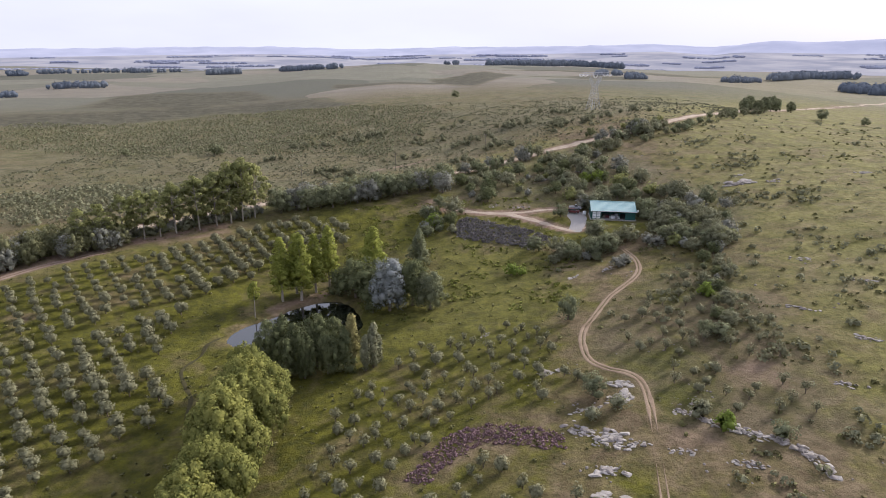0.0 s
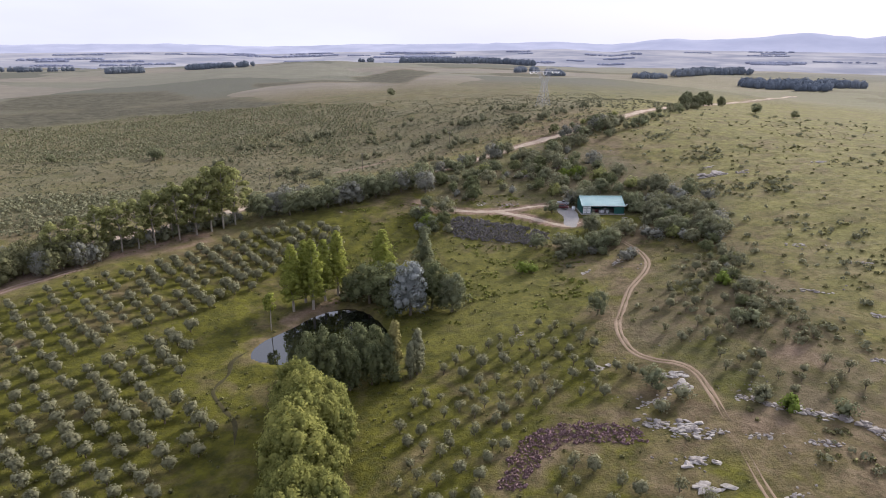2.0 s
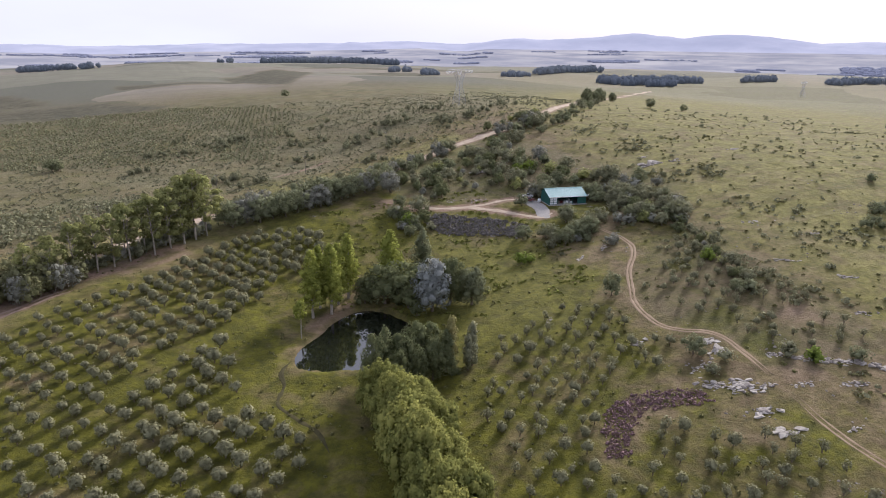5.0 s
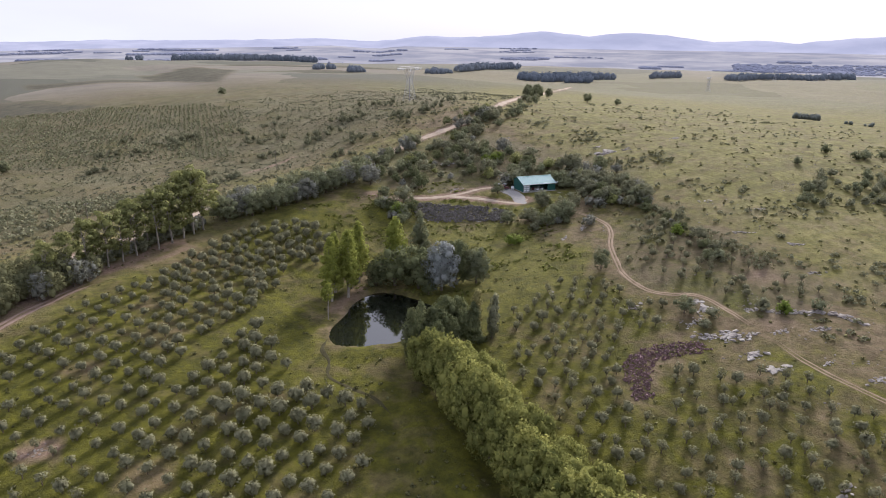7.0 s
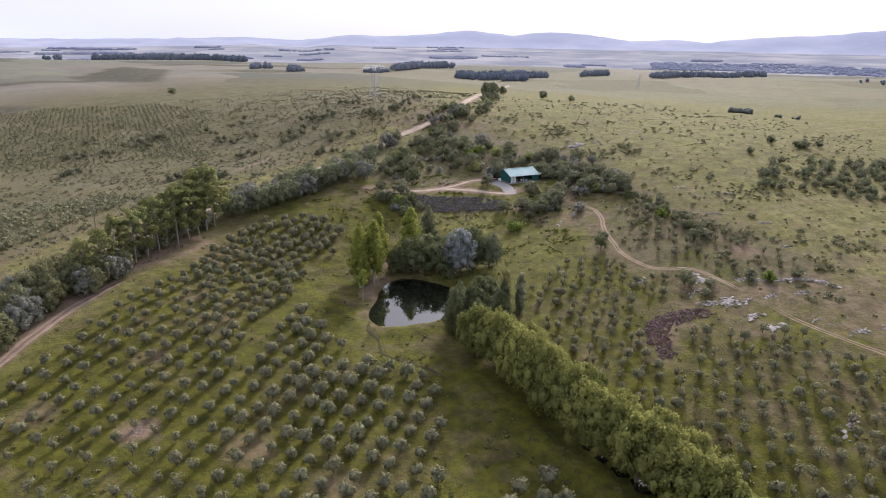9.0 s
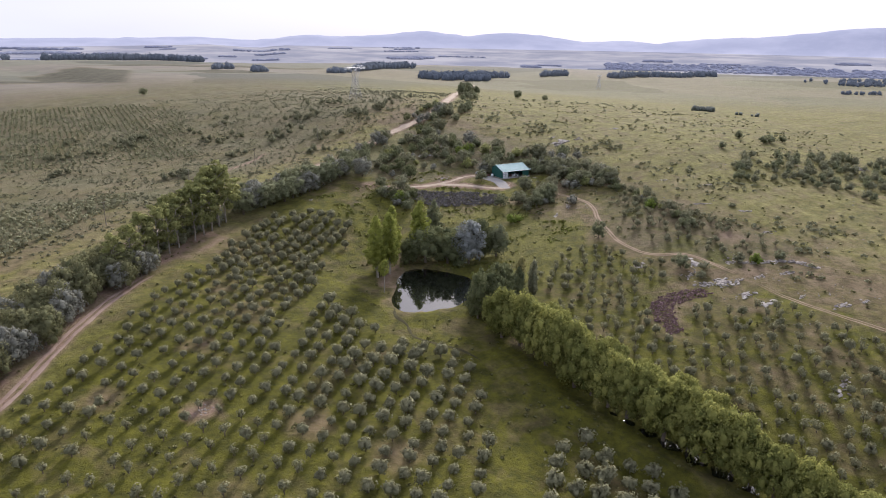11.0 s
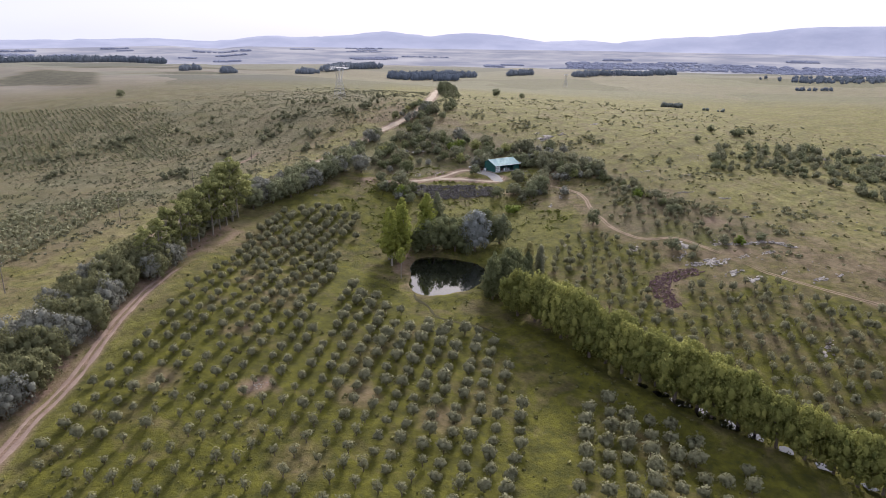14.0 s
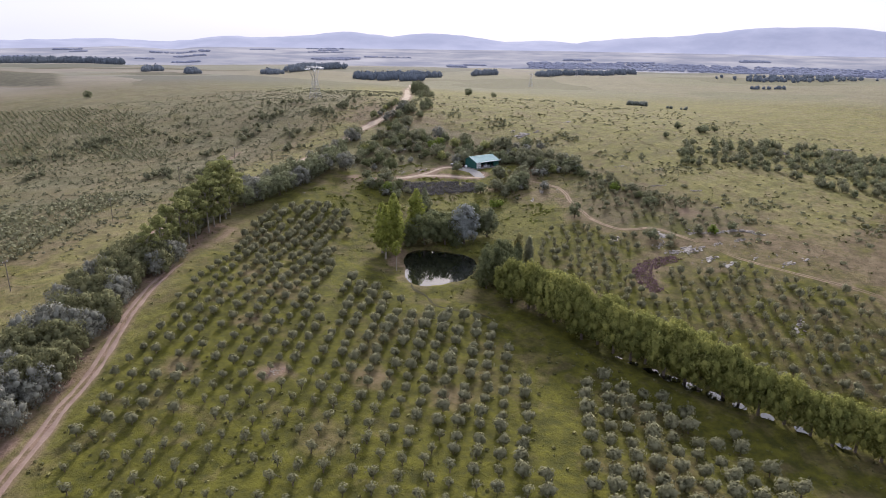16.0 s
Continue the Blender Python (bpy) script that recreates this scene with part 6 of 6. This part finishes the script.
def pylon(x, y, h, turn, base_z=None):
    """Lattice tower with a forked head and a broad bridge."""
    t = tagged(new("lattice_pylon"), "grey steel lattice pylon with a white-hung bridge", "pylon", "power line pylons")
    t.matrix_basis = pose(x, y, gz(x, y) - 0.2 if base_z is None else base_z, 0, 0, turn) @ Matrix.Scale(h / 21, 4)
    R = 0.10
    corners = [(-1, -1), (1, -1), (1, 1), (-1, 1)]
    wide = lambda z: 3.1 - (3.1 - 1.15) * z / 13
    for cx, cy in corners:
        V, Q = tubes([[((cx * wide(0), cy * wide(0), 0), R), ((cx * wide(13), cy * wide(13), 13), R * 0.9)]], 5)
        part("leg", mesh_of("leg", V, Q, M_STEEL), t)
    paths = []
    levels = [0, 3.6, 6.6, 9.2, 11.3, 13]
    for a, b in zip(levels[:-1], levels[1:]):
        for i in range(4):
            (ax, ay), (bx, by) = corners[i], corners[(i + 1) % 4]
            paths += [[((ax * wide(a), ay * wide(a), a), 0.045), ((bx * wide(b), by * wide(b), b), 0.045)], [((bx * wide(a), by * wide(a), a), 0.045), ((ax * wide(b), ay * wide(b), b), 0.045)], [((ax * wide(b), ay * wide(b), b), 0.045), ((bx * wide(b), by * wide(b), b), 0.045)]]
    V, Q = tubes(paths, 4)
    part("bracing", mesh_of("bracing", V, Q, M_STEEL), t)
    for s in (-1, 1):
        V, Q = tubes([[((s * 1.15, c, 13), 0.1), ((s * 4.2, c, 19.6), 0.1)] for c in (-1.1, 1.1)] + [[((s * 0.6, c, 13), 0.08), ((s * 3.2, c, 19.6), 0.08)] for c in (-1.1, 1.1)] + [[((s * (1.15 + 3.05 * k / 5), -1.1, 13 + 6.6 * k / 5), 0.05), ((s * (0.6 + 2.6 * (k + 1) / 5), 1.1, 13 + 6.6 * (k + 1) / 5), 0.05)] for k in range(5)], 4)
        part("fork_arm", mesh_of("fork_arm", V, Q, M_STEEL), t)
    beam = [[((-10.5, c, 20.2 - (0.5 if zz else 0) * 0), 0.09), ((10.5, c, 20.2), 0.09)] for c in (-0.7, 0.7) for zz in (0,)] + [[((-9, 0, 21.2), 0.09), ((9, 0, 21.2), 0.09)]]
    beam += [[((-10 + k, -0.7 if k % 2 else 0.7, 20.2), 0.05), ((-9 + k, 0, 21.2), 0.05)] for k in range(19)]
    V, Q = tubes(beam, 4)
    part("bridge", mesh_of("bridge", V, Q, M_STEEL), t)
    for xs in (-9.5, -6.6, -0.0, 6.6, 9.5):
        sag = 1.9 if xs == 0 else 0.9
        path = [((xs - 1.5 + 3.0 * u, 0, 20.0 - sag * (1 - (2 * u - 1) ** 2)), 0.22) for u in np.linspace(0, 1, 7)]
        V, Q = tubes([path], 6)
        part("insulator_string", mesh_of("insulator_string", V, Q, M_INSULATOR, True), t, "white insulator string")


pylon(94, 399, 21.5, 20)
pylon(690, 657, 20, 20)
pylon(1010, 780, 20, 20)


# ---- rocks ----
def stone_mesh(seed, material, flat=0.6):
    r = np.random.RandomState(seed)
    bm = bmesh.new()
    for _ in range(15):
        d = r.normal(size=3)
        d /= np.linalg.norm(d)
        bm.verts.new((d[0] * r.uniform(0.8, 1.1), d[1] * r.uniform(0.6, 1.0), d[2] * flat))
    hull = bmesh.ops.convex_hull(bm, input=bm.verts[:])
    bmesh.ops.delete(bm, geom=[g for g in hull["geom_interior"] if isinstance(g, bmesh.types.BMVert)], context="VERTS")
    bmesh.ops.recalc_face_normals(bm, faces=bm.faces[:])
    return bm_mesh("stone", bm, material)


def rock_material(name, colour):
    m, n, l, b, o = nodes_of(name)
    p = place_of(n)
    info = n.new("ShaderNodeObjectInfo")
    f, g, h = noise_of(n, l, 1.4, 5, 0.65, vector=p), noise_of(n, l, 7.0, 4, 0.7, vector=p), noise_of(n, l, 0.5, 3, vector=p)
    c = mix_rgb(n, l, ramp_of(n, l, f, 0.35, 0.65), tuple(v * 0.55 for v in colour), colour)
    c = mix_rgb(n, l, ramp_of(n, l, h, 0.45, 0.7, 0, 0.5), c, (0.24, 0.21, 0.15))
    c = mix_rgb(n, l, ramp_of(n, l, info.outputs["Random"], 0, 1, 0, 0.4), c, tuple(v * 0.6 for v in colour))
    c = mix_rgb(n, l, ramp_of(n, l, g, 0.6, 0.8, 0, 0.6), c, (0.12, 0.12, 0.07))
    l.new(c, b.inputs["Base Color"])
    b.inputs["Roughness"].default_value = 0.92
    bump_of(n, l, g, 0.7, 0.08, b)
    return m


M_STONE = rock_material("weathered_granite", (0.32, 0.28, 0.255))
M_PALE = rock_material("pale_granite", (0.5, 0.455, 0.41))
STONES = [stone_mesh(500 + k, M_STONE) for k in range(6)]
PALE_STONES = [stone_mesh(520 + k, M_PALE, 0.5) for k in range(6)]
r_rock = np.random.RandomState(44)


def outcrop(x, y, rx, ry, turn, count, size, pale=0.3, label="weathered grey granite outcrop in the grass"):
    o = tagged(new("rock_outcrop"), label, "rock outcrop")
    z0 = gz(x, y)
    o.matrix_basis = pose(x, y, z0, 0, 0, 0)
    ca, sa = math.cos(radians(turn)), math.sin(radians(turn))
    for k in range(int(count * 2.1)):
        u, v = r_rock.normal() * 0.5, r_rock.normal() * 0.5
        dx, dy = ca * u * rx - sa * v * ry, sa * u * rx + ca * v * ry
        s = size * r_rock.uniform(0.25, 0.95)
        me = (PALE_STONES if r_rock.rand() < pale else STONES)[r_rock.randint(6)]
        at = pose(dx, dy, gz(x + dx, y + dy) - z0 + 0.02 * s, r_rock.uniform(-14, 14), r_rock.uniform(-14, 14), turn + r_rock.uniform(-35, 35)) @ Matrix.Diagonal((s * r_rock.uniform(0.9, 1.6), s, s * r_rock.uniform(0.6, 1.1), 1))
        part("stone", me, o, at=at)


for row in ((22.4, 119.6, 2.4, 1.2, 0, 12, 0.75, 0.8), (35.8, 112.2, 2.4, 1.4, -30, 10, 1.0, 1.0), (35.3, 107.2, 2.2, 1.8, 20, 9, 1.2, 1.0), (28.2, 105.0, 2.6, 1.4, 10, 14, 0.6, 0.6), (25.3, 98.4, 3.2, 2.4, -10, 18, 0.8, 0.5), (30.0, 95.2, 3.6, 2.8, -20, 26, 0.9, 0.6), (34.4, 93.4, 2.0, 1.2, 0, 9, 0.7, 0.5), (27.0, 87.0, 2.8, 1.5, -15, 13, 1.0, 0.7), (25.7, 81.4, 2.4, 1.2, -10, 9, 1.2, 0.9),
            (44.6, 101.4, 2.4, 1.2, -30, 11, 0.65, 0.5), (48.2, 98.6, 2.8, 1.0, -40, 12, 0.75, 0.5), (51.6, 95.7, 2.8, 1.0, -35, 14, 0.9, 0.7), (54.6, 93.8, 2.6, 1.0, -30, 14, 0.9, 0.6), (57.6, 91.6, 2.6, 1.0, -40, 13, 0.95, 0.4), (60.4, 88.2, 2.6, 1.1, -60, 13, 1.0, 0.3), (61.5, 84, 2.2, 1.0, -70, 9, 0.9, 0.3), (49.2, 86.6, 3.6, 1.0, -20, 12, 0.6, 0.5), (40.6, 90.6, 2.6, 1.0, 0, 8, 0.6, 0.4), (41, 66.8, 2.8, 1.2, -20, 10, 0.9, 0.7), (47, 64, 2.0, 1.0, 0, 6, 0.7, 0.5), (3.4, 52, 3.6, 1.4, 10, 14, 0.7, 0.5), (37, 76.5, 2.6, 0.8, 10, 7, 0.55, 0.5),
            (109.5, 228.5, 4.6, 2.4, 20, 16, 2.0, 0.6), (42.5, 256, 3.2, 2.4, 20, 12, 1.6, 0.7), (120, 226.5, 3.2, 1.6, 20, 8, 1.0, 0.6), (113, 238, 3.0, 1.6, 10, 8, 0.9, 0.5), (153.5, 230, 3.2, 1.4, 0, 7, 1.1, 0.8), (59, 262, 3.4, 2.0, 30, 12, 1.2, 0.6), (64, 271, 3.0, 1.6, 20, 9, 1.0, 0.6), (228, 102, 8, 3, -20, 22, 1.6, 0.5), (206, 124, 6, 3, -10, 16, 1.4, 0.5), (258, 110, 7, 3, -30, 14, 1.6, 0.5), (47.5, 170, 2.6, 1.0, 40, 11, 0.5, 0.7), (37.6, 167.6, 1.6, 1.0, 20, 7, 0.6, 1.0), (29, 226.5, 4.5, 2.0, -10, 13, 0.55, 0.5), (20, 229, 3.0, 1.4, 0, 8, 0.5, 0.5), (64, 203.4, 1.2, 0.7, 0, 4, 0.5, 1.0), (11, 140, 2.0, 0.8, 20, 5, 0.4, 0.7), (-30.5, 234, 1.4, 0.8, 10, 4, 0.5, 0.7), (-112.5, 126, 1.8, 1.2, 0, 10, 0.32, 0.8), (82, 134, 4, 1.2, -30, 9, 0.7, 0.4), (90, 120, 4, 1.2, -30, 9, 0.7, 0.4), (97, 160, 4, 1.2, -30, 9, 0.7, 0.4), (76, 106, 3.4, 1.0, -20, 8, 0.6, 0.5), (104, 145, 4, 1.0, -20, 8, 0.6, 0.5)):
    outcrop(*row[:5], row[5], row[6], row[7], "pale granite boulders in the pasture" if row[7] >= 0.8 else "weathered grey granite outcrop in the grass")


def loose_stones(name, spots, label):
    shapes = []
    for k in range(5):
        me = STONES[k]
        v = np.array([tuple(p.co) for p in me.vertices])
        shapes.append((v, np.array([list(f.vertices)[:3] for f in me.polygons])))
    tagged(new(name, scatter_mesh(name, shapes, spots, M_STONE)), label, "stones", kind="stuff")


loose_stones("hill_stones", sown(2600, 91, 30, 270, 45, 300, lambda x, y: smooth(34, 50, x) * smooth(0.35, 0.8, waves(x * 0.6 + y * 0.5, y * 1.8 - x * 0.9, 34, 41)), (0.18, 0.6)), "grey stones strewn in streaks over the hillside")
loose_stones("bed_stones", sown(700, 92, 2, 38, 188, 222, lambda x, y: (poly_dist(x, y, bed) < 0.5) * 0.8, (0.2, 0.6)), "dark grey stones between the lavender bushes")
loose_stones("slope_stones", sown(900, 93, 18, 64, 62, 130, lambda x, y: smooth(0.15, 0.8, waves(x, y * 1.5, 16, 43)), (0.12, 0.4)), "small pale stones in the rocky pasture")
